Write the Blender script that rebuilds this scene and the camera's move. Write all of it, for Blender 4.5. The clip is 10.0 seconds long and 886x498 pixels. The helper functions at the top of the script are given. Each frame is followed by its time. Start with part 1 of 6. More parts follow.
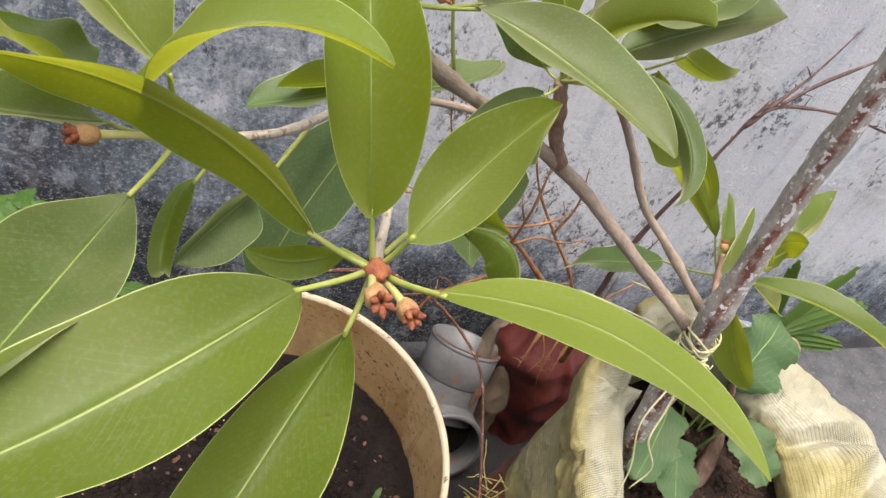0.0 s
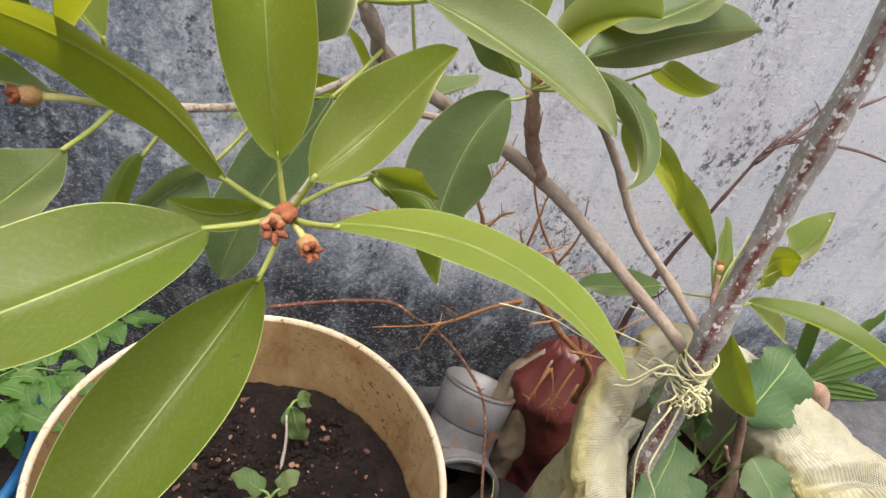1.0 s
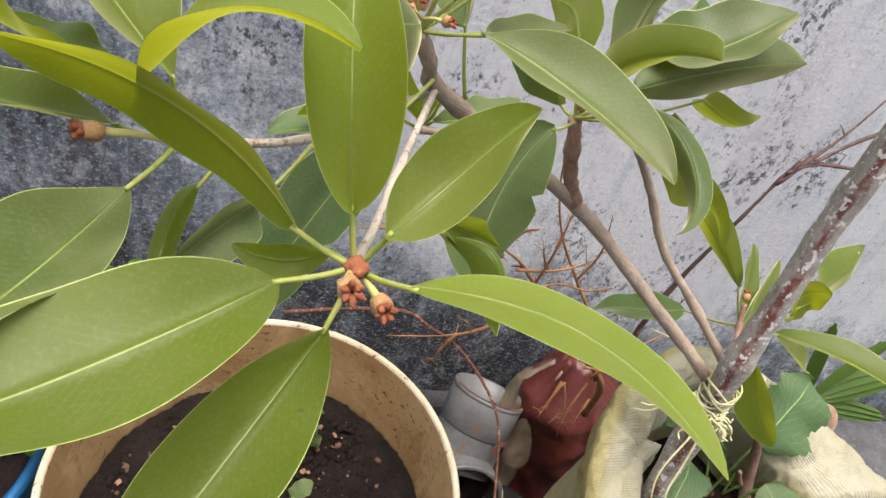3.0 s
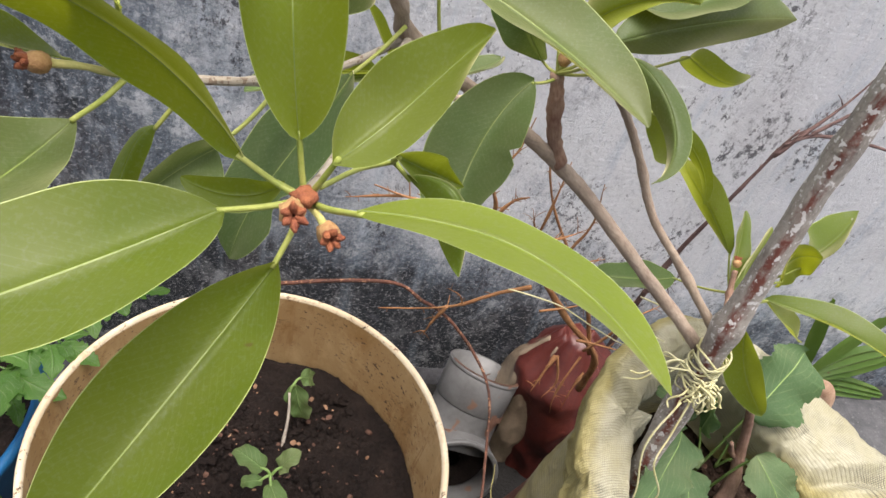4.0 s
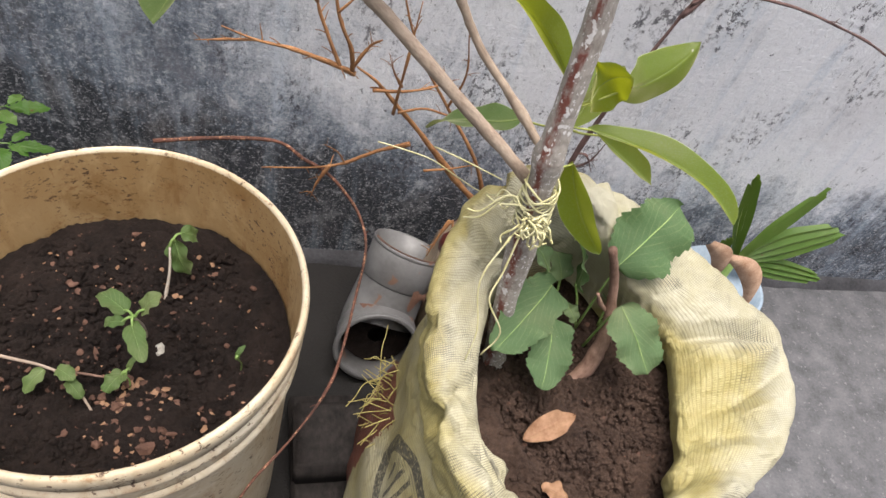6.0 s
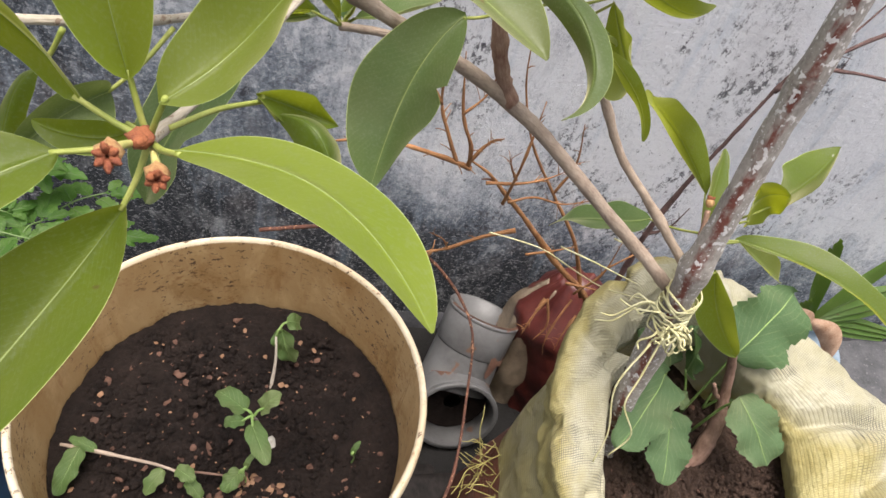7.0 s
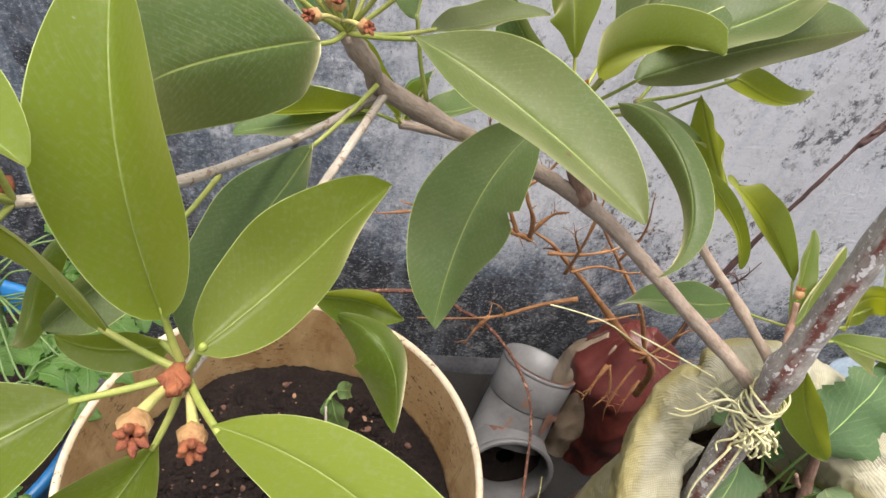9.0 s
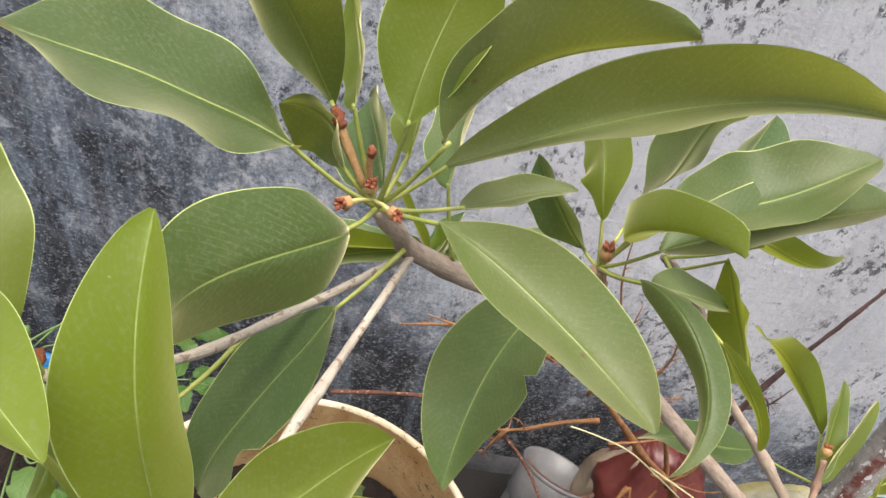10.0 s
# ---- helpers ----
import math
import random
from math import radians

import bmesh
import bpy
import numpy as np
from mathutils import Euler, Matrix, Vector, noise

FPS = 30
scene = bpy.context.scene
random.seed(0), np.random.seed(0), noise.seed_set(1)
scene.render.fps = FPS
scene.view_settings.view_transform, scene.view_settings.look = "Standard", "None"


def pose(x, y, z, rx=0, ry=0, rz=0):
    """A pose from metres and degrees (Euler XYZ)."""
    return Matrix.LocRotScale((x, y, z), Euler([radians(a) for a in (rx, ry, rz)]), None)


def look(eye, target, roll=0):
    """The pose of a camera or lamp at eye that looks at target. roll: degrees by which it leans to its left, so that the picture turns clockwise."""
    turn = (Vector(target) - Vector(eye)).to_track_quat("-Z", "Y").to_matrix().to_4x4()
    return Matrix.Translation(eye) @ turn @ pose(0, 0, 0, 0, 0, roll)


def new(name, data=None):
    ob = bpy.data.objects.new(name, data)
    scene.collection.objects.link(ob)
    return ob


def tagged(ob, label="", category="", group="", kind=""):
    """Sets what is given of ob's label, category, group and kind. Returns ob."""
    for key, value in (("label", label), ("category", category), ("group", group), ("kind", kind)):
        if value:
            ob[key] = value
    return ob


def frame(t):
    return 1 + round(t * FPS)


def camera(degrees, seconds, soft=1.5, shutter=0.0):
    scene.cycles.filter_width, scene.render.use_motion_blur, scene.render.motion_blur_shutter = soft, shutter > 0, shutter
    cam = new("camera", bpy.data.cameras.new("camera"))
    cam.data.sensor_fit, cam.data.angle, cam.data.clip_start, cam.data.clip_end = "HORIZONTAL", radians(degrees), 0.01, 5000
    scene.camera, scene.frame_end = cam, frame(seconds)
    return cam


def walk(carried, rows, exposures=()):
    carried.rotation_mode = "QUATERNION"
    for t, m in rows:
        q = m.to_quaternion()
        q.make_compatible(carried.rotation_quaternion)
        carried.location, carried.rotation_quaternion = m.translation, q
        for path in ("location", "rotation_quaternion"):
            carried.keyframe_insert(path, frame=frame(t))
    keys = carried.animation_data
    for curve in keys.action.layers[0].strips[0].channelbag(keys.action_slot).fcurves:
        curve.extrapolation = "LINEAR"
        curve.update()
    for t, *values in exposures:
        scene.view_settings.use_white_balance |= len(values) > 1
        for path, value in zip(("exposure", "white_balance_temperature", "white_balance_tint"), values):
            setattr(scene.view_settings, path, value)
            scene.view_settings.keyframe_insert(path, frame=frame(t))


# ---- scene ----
cam = camera(63.4, 10.0)
PATH = [
    (0, (-0.0246, -0.2533, 0.8921), (0.2689, 0.3847, 0.1802), 19.56),
    (0.5, (-0.0063, -0.2512, 0.8897), (0.2389, 0.4344, 0.2043), 16.52),
    (1, (0.0062, -0.2821, 0.8822), (0.2445, 0.4277, 0.2193), 15.36),
    (1.2, (0.0054, -0.298, 0.8815), (0.2453, 0.4095, 0.2167), 15.51),
    (1.5, (0.0048, -0.2938, 0.8864), (0.2425, 0.4145, 0.2217), 16.02),
    (2, (-0.0116, -0.3065, 0.8856), (0.2266, 0.3965, 0.2155), 17.42),
    (2.5, (-0.0126, -0.2925, 0.8801), (0.2285, 0.4087, 0.2091), 17.78),
    (2.7, (-0.0131, -0.2756, 0.8875), (0.2262, 0.428, 0.2185), 17.79),
    (3.8, (0.0014, -0.2605, 0.8804), (0.2386, 0.435, 0.2022), 17.88),
    (4, (0.0032, -0.2727, 0.8769), (0.2376, 0.4174, 0.1923), 17.74),
    (4.5, (0.019, -0.2896, 0.8764), (0.2457, 0.3799, 0.1691), 17.74),
    (5, (0.0577, -0.3081, 0.8728), (0.28, 0.3429, 0.147), 16.98),
    (5.2, (0.079, -0.3203, 0.865), (0.3002, 0.323, 0.132), 16.21),
    (6.3, (0.1348, -0.3298, 0.865), (0.3331, 0.2831, 0.1001), 19.36),
    (6.5, (0.0979, -0.3157, 0.8616), (0.2773, 0.3129, 0.1049), 19.94),
    (6.7, (0.0724, -0.2941, 0.8673), (0.2487, 0.3398, 0.1142), 18.55),
    (7, (0.0465, -0.2761, 0.8826), (0.2419, 0.3625, 0.1383), 15.80),
    (7.5, (0.0453, -0.2667, 0.8737), (0.34, 0.3338, 0.1304), 14.90),
    (8, (0.0586, -0.2508, 0.8835), (0.3017, 0.3693, 0.1376), 18.99),
    (8.5, (0.0455, -0.2453, 0.8878), (0.2279, 0.3812, 0.1301), 17.61),
    (9, (0.0413, -0.2196, 0.8908), (0.1702, 0.4339, 0.145), 12.03),
    (9.2, (0.054, -0.2076, 0.9008), (0.1733, 0.463, 0.1687), 11.80),
    (9.3, (0.0602, -0.2046, 0.9107), (0.1807, 0.4757, 0.1878), 12.01),
    (9.4, (0.0675, -0.2028, 0.9188), (0.179, 0.4848, 0.2013), 12.03),
    (9.5, (0.0675, -0.2044, 0.9194), (0.1767, 0.4938, 0.2118), 11.95),
    (9.8, (0.0514, -0.1998, 0.9145), (0.1318, 0.5217, 0.2268), 11.33),
    (10, (0.042, -0.1983, 0.9168), (0.1151, 0.5239, 0.2289), 12.52),
]
walk(cam, [(t, look(eye, target, roll)) for t, eye, target, roll in PATH],
     [(t, stops, 6500, 14) for t, stops in ((0.0, 1.32), (2.5, 1.34), (4.0, 1.30), (5.0, 1.40), (6.5, 1.26), (7.0, 1.32), (7.5, 1.28), (9.0, 1.38), (10.0, 1.40))])

# ---- world and light: a bright overcast sky over an open yard ----
world = bpy.data.worlds.new("overcast_sky")
scene.world = world
world.use_nodes = True
wn = world.node_tree.nodes
sky = wn.new("ShaderNodeTexSky")
sky.sky_type = "NISHITA"
sky.sun_disc = False
sky.sun_elevation = radians(84)
sky.sun_rotation = radians(175)
sky.air_density, sky.dust_density, sky.ozone_density = 1.0, 4.0, 1.0
wn["Background"].inputs["Strength"].default_value = 0.14
grey = wn.new("ShaderNodeHueSaturation")
grey.inputs["Saturation"].default_value = 0.35
world.node_tree.links.new(sky.outputs["Color"], grey.inputs["Color"])
world.node_tree.links.new(grey.outputs["Color"], wn["Background"].inputs["Color"])
sun_data = bpy.data.lights.new("hazy_sun", "SUN")
sun_data.energy, sun_data.angle, sun_data.color = 2.1, radians(36), (1.0, 0.94, 0.84)
sun = new("hazy_sun", sun_data)
SUN_AZ, SUN_EL = radians(175), radians(84)
sun.matrix_world = look((math.sin(SUN_AZ) * math.cos(SUN_EL) * 8, math.cos(SUN_AZ) * math.cos(SUN_EL) * 8, math.sin(SUN_EL) * 8), (0, 0, 0))


# ---- node helpers ----
def material(name, rough=0.6, spec=0.4):
    m = bpy.data.materials.new(name)
    m.use_nodes = True
    b = m.node_tree.nodes["Principled BSDF"]
    b.inputs["Roughness"].default_value = rough
    b.inputs["Specular IOR Level"].default_value = spec
    return m, m.node_tree.nodes, m.node_tree.links, b


def node(n, kind, **inputs):
    k = n.new(kind)
    for key, value in inputs.items():
        k.inputs[key.replace("_", " ")].default_value = value
    return k


def coords(n, l, kind="Object", scale=(1, 1, 1), rot=(0, 0, 0)):
    tc = n.new("ShaderNodeTexCoord")
    mp = n.new("ShaderNodeMapping")
    mp.inputs["Scale"].default_value = scale
    mp.inputs["Rotation"].default_value = rot
    l.new(tc.outputs[kind], mp.inputs["Vector"])
    return mp.outputs["Vector"]


def noise_tex(n, l, vec, scale, detail=6, rough=0.6, dist=0.0):
    t = node(n, "ShaderNodeTexNoise", Scale=scale, Detail=detail, Roughness=rough, Distortion=dist)
    l.new(vec, t.inputs["Vector"])
    return t.outputs["Fac"]


def ramp(n, l, fac, stops):
    r = n.new("ShaderNodeValToRGB")
    while len(r.color_ramp.elements) < len(stops):
        r.color_ramp.elements.new(0.5)
    for e, (p, c) in zip(r.color_ramp.elements, stops):
        e.position = p
        e.color = (*c, 1) if isinstance(c, tuple) else (c, c, c, 1)
    l.new(fac, r.inputs["Fac"])
    return r.outputs["Color"]


def mix(n, l, fac, a, b, how="MIX"):
    m = n.new("ShaderNodeMix")
    m.data_type, m.blend_type = "RGBA", how
    for sock, v in ((m.inputs["Factor"], fac), (m.inputs["A"], a), (m.inputs["B"], b)):
        if isinstance(v, (int, float)):
            sock.default_value = v
        elif isinstance(v, tuple):
            sock.default_value = (*v, 1)
        else:
            l.new(v, sock)
    return m.outputs["Result"]


def maths(n, l, op, a, b=0.0, c=0.0):
    m = n.new("ShaderNodeMath")
    m.operation = op
    for sock, v in zip(m.inputs, (a, b, c)):
        if isinstance(v, (int, float)):
            sock.default_value = v
        else:
            l.new(v, sock)
    return m.outputs[0]


def bump(n, l, b, height, strength=0.4, distance=0.002):
    k = node(n, "ShaderNodeBump", Strength=strength, Distance=distance)
    l.new(height, k.inputs["Height"])
    l.new(k.outputs["Normal"], b.inputs["Normal"])


def mottled(name, dark, light, scale, rough=0.7, bump_d=0.001, detail=8, spec=0.3, fleck=None, fleck_scale=300, fleck_at=0.72):
    """Two colours mixed by noise at two scales, with fine relief and, if asked, small flecks."""
    m, n, l, b = material(name, rough, spec)
    v = coords(n, l)
    big = noise_tex(n, l, v, scale, detail)
    fine = noise_tex(n, l, v, scale * 9, 5)
    f = maths(n, l, "ADD", maths(n, l, "MULTIPLY", big, 0.7), maths(n, l, "MULTIPLY", fine, 0.3))
    c = ramp(n, l, f, [(0.36, dark), (0.64, light)])
    if fleck:
        fl = ramp(n, l, noise_tex(n, l, v, fleck_scale, 2), [(fleck_at - 0.03, 0.0), (fleck_at, 1.0)])
        c = mix(n, l, fl, c, fleck)
    l.new(c, b.inputs["Base Color"])
    bump(n, l, b, fine, 0.6, bump_d)
    return m


# ---- materials ----
def span(n, l, value, lo, hi, to_lo, to_hi):
    r = n.new("ShaderNodeMapRange")
    for key, x in (("From Min", lo), ("From Max", hi), ("To Min", to_lo), ("To Max", to_hi)):
        r.inputs[key].default_value = x
    l.new(value, r.inputs["Value"])
    return r.outputs[0]


def wall_material():
    """Old limewash: pale lilac to the east, blue-grey and mouldy to the west; along its foot, mould plus painted-in
    shade.
    """
    m, n, l, b = material("mouldy_limewash", 0.9, 0.15)
    v = coords(n, l)
    sep = n.new("ShaderNodeSeparateXYZ")
    l.new(v, sep.inputs[0])
    broad = noise_tex(n, l, coords(n, l, scale=(1, 1, 0.8)), 4.0, 7, 0.62)
    streak = noise_tex(n, l, coords(n, l, scale=(14, 1, 1.4)), 2.2, 8, 0.65)
    flake = noise_tex(n, l, coords(n, l, scale=(1, 1, 0.8)), 22, 12, 0.8, 0.4)
    grain = noise_tex(n, l, coords(n, l, scale=(1, 1, 0.5)), 170, 10, 0.8)
    comb = noise_tex(n, l, coords(n, l, scale=(30, 1, 170)), 1.3, 5, 0.7)
    # the Z term blackens the foot: mould, and shade behind the pots put into colour
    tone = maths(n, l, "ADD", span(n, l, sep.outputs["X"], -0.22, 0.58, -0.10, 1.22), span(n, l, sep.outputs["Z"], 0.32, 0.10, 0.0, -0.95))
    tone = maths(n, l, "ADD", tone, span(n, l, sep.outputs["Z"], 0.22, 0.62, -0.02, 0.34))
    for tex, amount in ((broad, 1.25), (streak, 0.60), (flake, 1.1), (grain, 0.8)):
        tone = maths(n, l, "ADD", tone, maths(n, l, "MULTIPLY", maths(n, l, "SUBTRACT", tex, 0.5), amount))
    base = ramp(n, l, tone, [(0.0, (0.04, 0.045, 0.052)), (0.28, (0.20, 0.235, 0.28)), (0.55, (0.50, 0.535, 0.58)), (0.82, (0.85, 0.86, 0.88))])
    base = mix(n, l, ramp(n, l, streak, [(0.52, 0.0), (0.66, 0.35)]), base, (0.42, 0.52, 0.62))
    base = mix(n, l, 0.30, base, ramp(n, l, comb, [(0.34, 0.82), (0.60, 1.0)]), "MULTIPLY")
    fine = noise_tex(n, l, coords(n, l, scale=(1, 1, 1.3)), 210, 8, 0.8, 0.3)
    base = mix(n, l, ramp(n, l, fine, [(0.54, 0.0), (0.59, 0.5)]), base, (0.80, 0.80, 0.82))
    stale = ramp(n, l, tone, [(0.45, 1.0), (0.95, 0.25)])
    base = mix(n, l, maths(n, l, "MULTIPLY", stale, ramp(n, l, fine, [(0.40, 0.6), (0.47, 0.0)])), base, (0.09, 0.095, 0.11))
    fl = ramp(n, l, flake, [(0.565, 0.0), (0.585, 0.65)])
    base = mix(n, l, maths(n, l, "MULTIPLY", fl, ramp(n, l, tone, [(0.2, 0.35), (0.7, 1.0)])), base, (0.84, 0.845, 0.86))
    wisp = noise_tex(n, l, coords(n, l, scale=(1.3, 1, 1.0), rot=(0, 0.45, 0)), 13, 14, 0.78, 0.5)
    base = mix(n, l, maths(n, l, "MULTIPLY", ramp(n, l, tone, [(0.2, 0.25), (0.7, 1.0)]), ramp(n, l, wisp, [(0.52, 0.0), (0.60, 0.6)])), base, (0.82, 0.82, 0.85))
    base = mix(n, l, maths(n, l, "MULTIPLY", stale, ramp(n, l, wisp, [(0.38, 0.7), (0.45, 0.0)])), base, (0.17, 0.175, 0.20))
    sp = noise_tex(n, l, coords(n, l, scale=(1, 1, 0.7)), 120, 5, 0.8)
    sp2 = noise_tex(n, l, coords(n, l, scale=(1.5, 1, 0.8), rot=(0, 0.5, 0)), 8, 6, 0.7)
    speck = maths(n, l, "MULTIPLY", ramp(n, l, sp, [(0.52, 0.0), (0.56, 1.0)]), ramp(n, l, sp2, [(0.52, 0.0), (0.60, 0.85)]))
    base = mix(n, l, speck, base, (0.06, 0.06, 0.07))
    base = mix(n, l, ramp(n, l, sp, [(0.63, 0.0), (0.66, 0.8)]), base, (0.07, 0.07, 0.08))
    base = mix(n, l, ramp(n, l, noise_tex(n, l, v, 6.5, 4), [(0.56, 0.0), (0.70, 0.18)]), base, (0.40, 0.35, 0.34))
    l.new(base, b.inputs["Base Color"])
    h = maths(n, l, "ADD", flake, maths(n, l, "MULTIPLY", grain, 0.7))
    h = maths(n, l, "ADD", h, maths(n, l, "MULTIPLY", comb, 0.4))
    bump(n, l, b, h, 1.0, 0.0055)
    return m


def leaf_material(name, dark, light, clear, gloss=0.38, share=0.38, ribs=30, rib_share=0.11, slant=0.5, sheen=0.24, film=0.08, relief=1.0, shine=0.22):
    """A glossy, light-passing blade with fine side veins, dull dusty film, pits and healed scratches."""
    m, n, l, b = material(name, gloss, shine)
    b.inputs["Sheen Weight"].default_value = sheen
    b.inputs["Sheen Roughness"].default_value = 0.30
    b.inputs["Sheen Tint"].default_value = (1.0, 0.93, 0.56, 1)
    uv = coords(n, l, "UV")
    sep = n.new("ShaderNodeSeparateXYZ")
    l.new(uv, sep.inputs[0])
    info = n.new("ShaderNodeObjectInfo")
    v = coords(n, l)
    across = maths(n, l, "ABSOLUTE", maths(n, l, "SUBTRACT", sep.outputs["Y"], 0.5))
    wavy = noise_tex(n, l, v, 30, 2)
    ph = maths(n, l, "SUBTRACT", sep.outputs["X"], maths(n, l, "MULTIPLY", across, slant))
    ph = maths(n, l, "ADD", maths(n, l, "MULTIPLY", ph, ribs * 3.1416), maths(n, l, "MULTIPLY", wavy, 2.0))
    vein = maths(n, l, "POWER", maths(n, l, "ABSOLUTE", maths(n, l, "SINE", ph)), 40)
    vein = maths(n, l, "MULTIPLY", vein, ramp(n, l, noise_tex(n, l, v, 90, 3), [(0.4, 0.15), (0.62, 1.0)]))
    spot = noise_tex(n, l, v, 34, 5)
    f = maths(n, l, "ADD", maths(n, l, "MULTIPLY", spot, 0.5), maths(n, l, "MULTIPLY", info.outputs["Random"], 0.5))
    c = ramp(n, l, f, [(0.25, dark), (0.75, light)])
    c = mix(n, l, maths(n, l, "MULTIPLY", vein, rib_share), c, (0.34, 0.38, 0.16))
    dust = ramp(n, l, noise_tex(n, l, v, 900, 3, 0.6), [(0.50, 0.0), (0.66, 0.12)])
    cake = maths(n, l, "ADD", noise_tex(n, l, v, 22, 6, 0.6), maths(n, l, "MULTIPLY", maths(n, l, "SUBTRACT", info.outputs["Random"], 0.5), 0.2))
    c = mix(n, l, ramp(n, l, cake, [(0.46, 0.0), (0.64, film)]), c, (0.29, 0.245, 0.145))
    c = mix(n, l, dust, c, (0.27, 0.29, 0.20))
    pit = ramp(n, l, noise_tex(n, l, v, 75, 2), [(0.755, 0.0), (0.775, 0.8)])
    c = mix(n, l, pit, c, (0.12, 0.06, 0.03))
    scar = ramp(n, l, noise_tex(n, l, coords(n, l, "UV", scale=(1.0, 0.35, 1)), 9, 2, 0.5, 0.3), [(0.785, 0.0), (0.80, 0.85)])
    c = mix(n, l, scar, c, (0.17, 0.075, 0.045))
    pale = ramp(n, l, noise_tex(n, l, coords(n, l, scale=(1, 1.6, 0.8)), 130, 2), [(0.775, 0.0), (0.79, 0.7)])
    c = mix(n, l, pale, c, (0.50, 0.47, 0.36))
    l.new(c, b.inputs["Base Color"])
    rr = ramp(n, l, noise_tex(n, l, v, 60, 5), [(0.35, gloss - 0.05), (0.7, gloss + 0.12)])
    l.new(rr, b.inputs["Roughness"])
    h = maths(n, l, "ADD", maths(n, l, "MULTIPLY", vein, -0.05), maths(n, l, "MULTIPLY", spot, 2.0))
    bump(n, l, b, maths(n, l, "ADD", h, maths(n, l, "MULTIPLY", noise_tex(n, l, v, 700, 4), 0.55)), 0.22, 0.0005 * relief)
    tr = n.new("ShaderNodeBsdfTranslucent")
    l.new(mix(n, l, maths(n, l, "MULTIPLY", pit, 0.8), mix(n, l, spot, clear, tuple(x * 0.75 for x in clear)), (0.2, 0.12, 0.02)), tr.inputs["Color"])
    ms = n.new("ShaderNodeMixShader")
    ms.inputs[0].default_value = share
    l.new(b.outputs[0], ms.inputs[1])
    l.new(tr.outputs[0], ms.inputs[2])
    l.new(ms.outputs[0], n["Material Output"].inputs["Surface"])
    return m


def bark_material(name, dark, light, scar=None, spots=None, scar_at=0.25, scar_wide=0.1):
    m, n, l, b = material(name, 0.8, 0.25)
    v = coords(n, l)
    uv = coords(n, l, "UV")
    grain = noise_tex(n, l, coords(n, l, "UV", scale=(6, 60, 1)), 3, 6)
    big = noise_tex(n, l, v, 60, 6)
    c = ramp(n, l, maths(n, l, "ADD", maths(n, l, "MULTIPLY", grain, 0.5), maths(n, l, "MULTIPLY", big, 0.5)), [(0.35, dark), (0.65, light)])
    if scar:
        sep = n.new("ShaderNodeSeparateXYZ")
        l.new(uv, sep.inputs[0])
        off = maths(n, l, "ABSOLUTE", maths(n, l, "SUBTRACT", sep.outputs["X"], scar_at))
        edge = maths(n, l, "ADD", maths(n, l, "DIVIDE", off, scar_wide), maths(n, l, "MULTIPLY", noise_tex(n, l, coords(n, l, "UV", scale=(8, 42, 1)), 1.6, 5), 1.9))
        cut = maths(n, l, "MULTIPLY", ramp(n, l, maths(n, l, "MULTIPLY", edge, 0.4), [(0.46, 0.95), (0.64, 0.0)]), ramp(n, l, noise_tex(n, l, v, 65, 5, 0.7), [(0.38, 0.25), (0.52, 1.0)]))
        c = mix(n, l, cut, c, scar)
    if spots:
        for size, at in ((120, 0.64), (260, 0.60), (520, 0.64)):
            c = mix(n, l, ramp(n, l, noise_tex(n, l, coords(n, l, scale=(1, 1, 0.7)), size, 3), [(at, 0.0), (at + 0.03, 0.9)]), c, spots)
    big = noise_tex(n, l, coords(n, l, scale=(1, 1, 0.35)), 28, 5, 0.65)
    c = mix(n, l, 0.8, c, ramp(n, l, big, [(0.35, 0.66), (0.62, 1.0)]), "MULTIPLY")
    l.new(c, b.inputs["Base Color"])
    bump(n, l, b, maths(n, l, "ADD", grain, noise_tex(n, l, v, 260, 4)), 0.6, 0.0012)
    return m


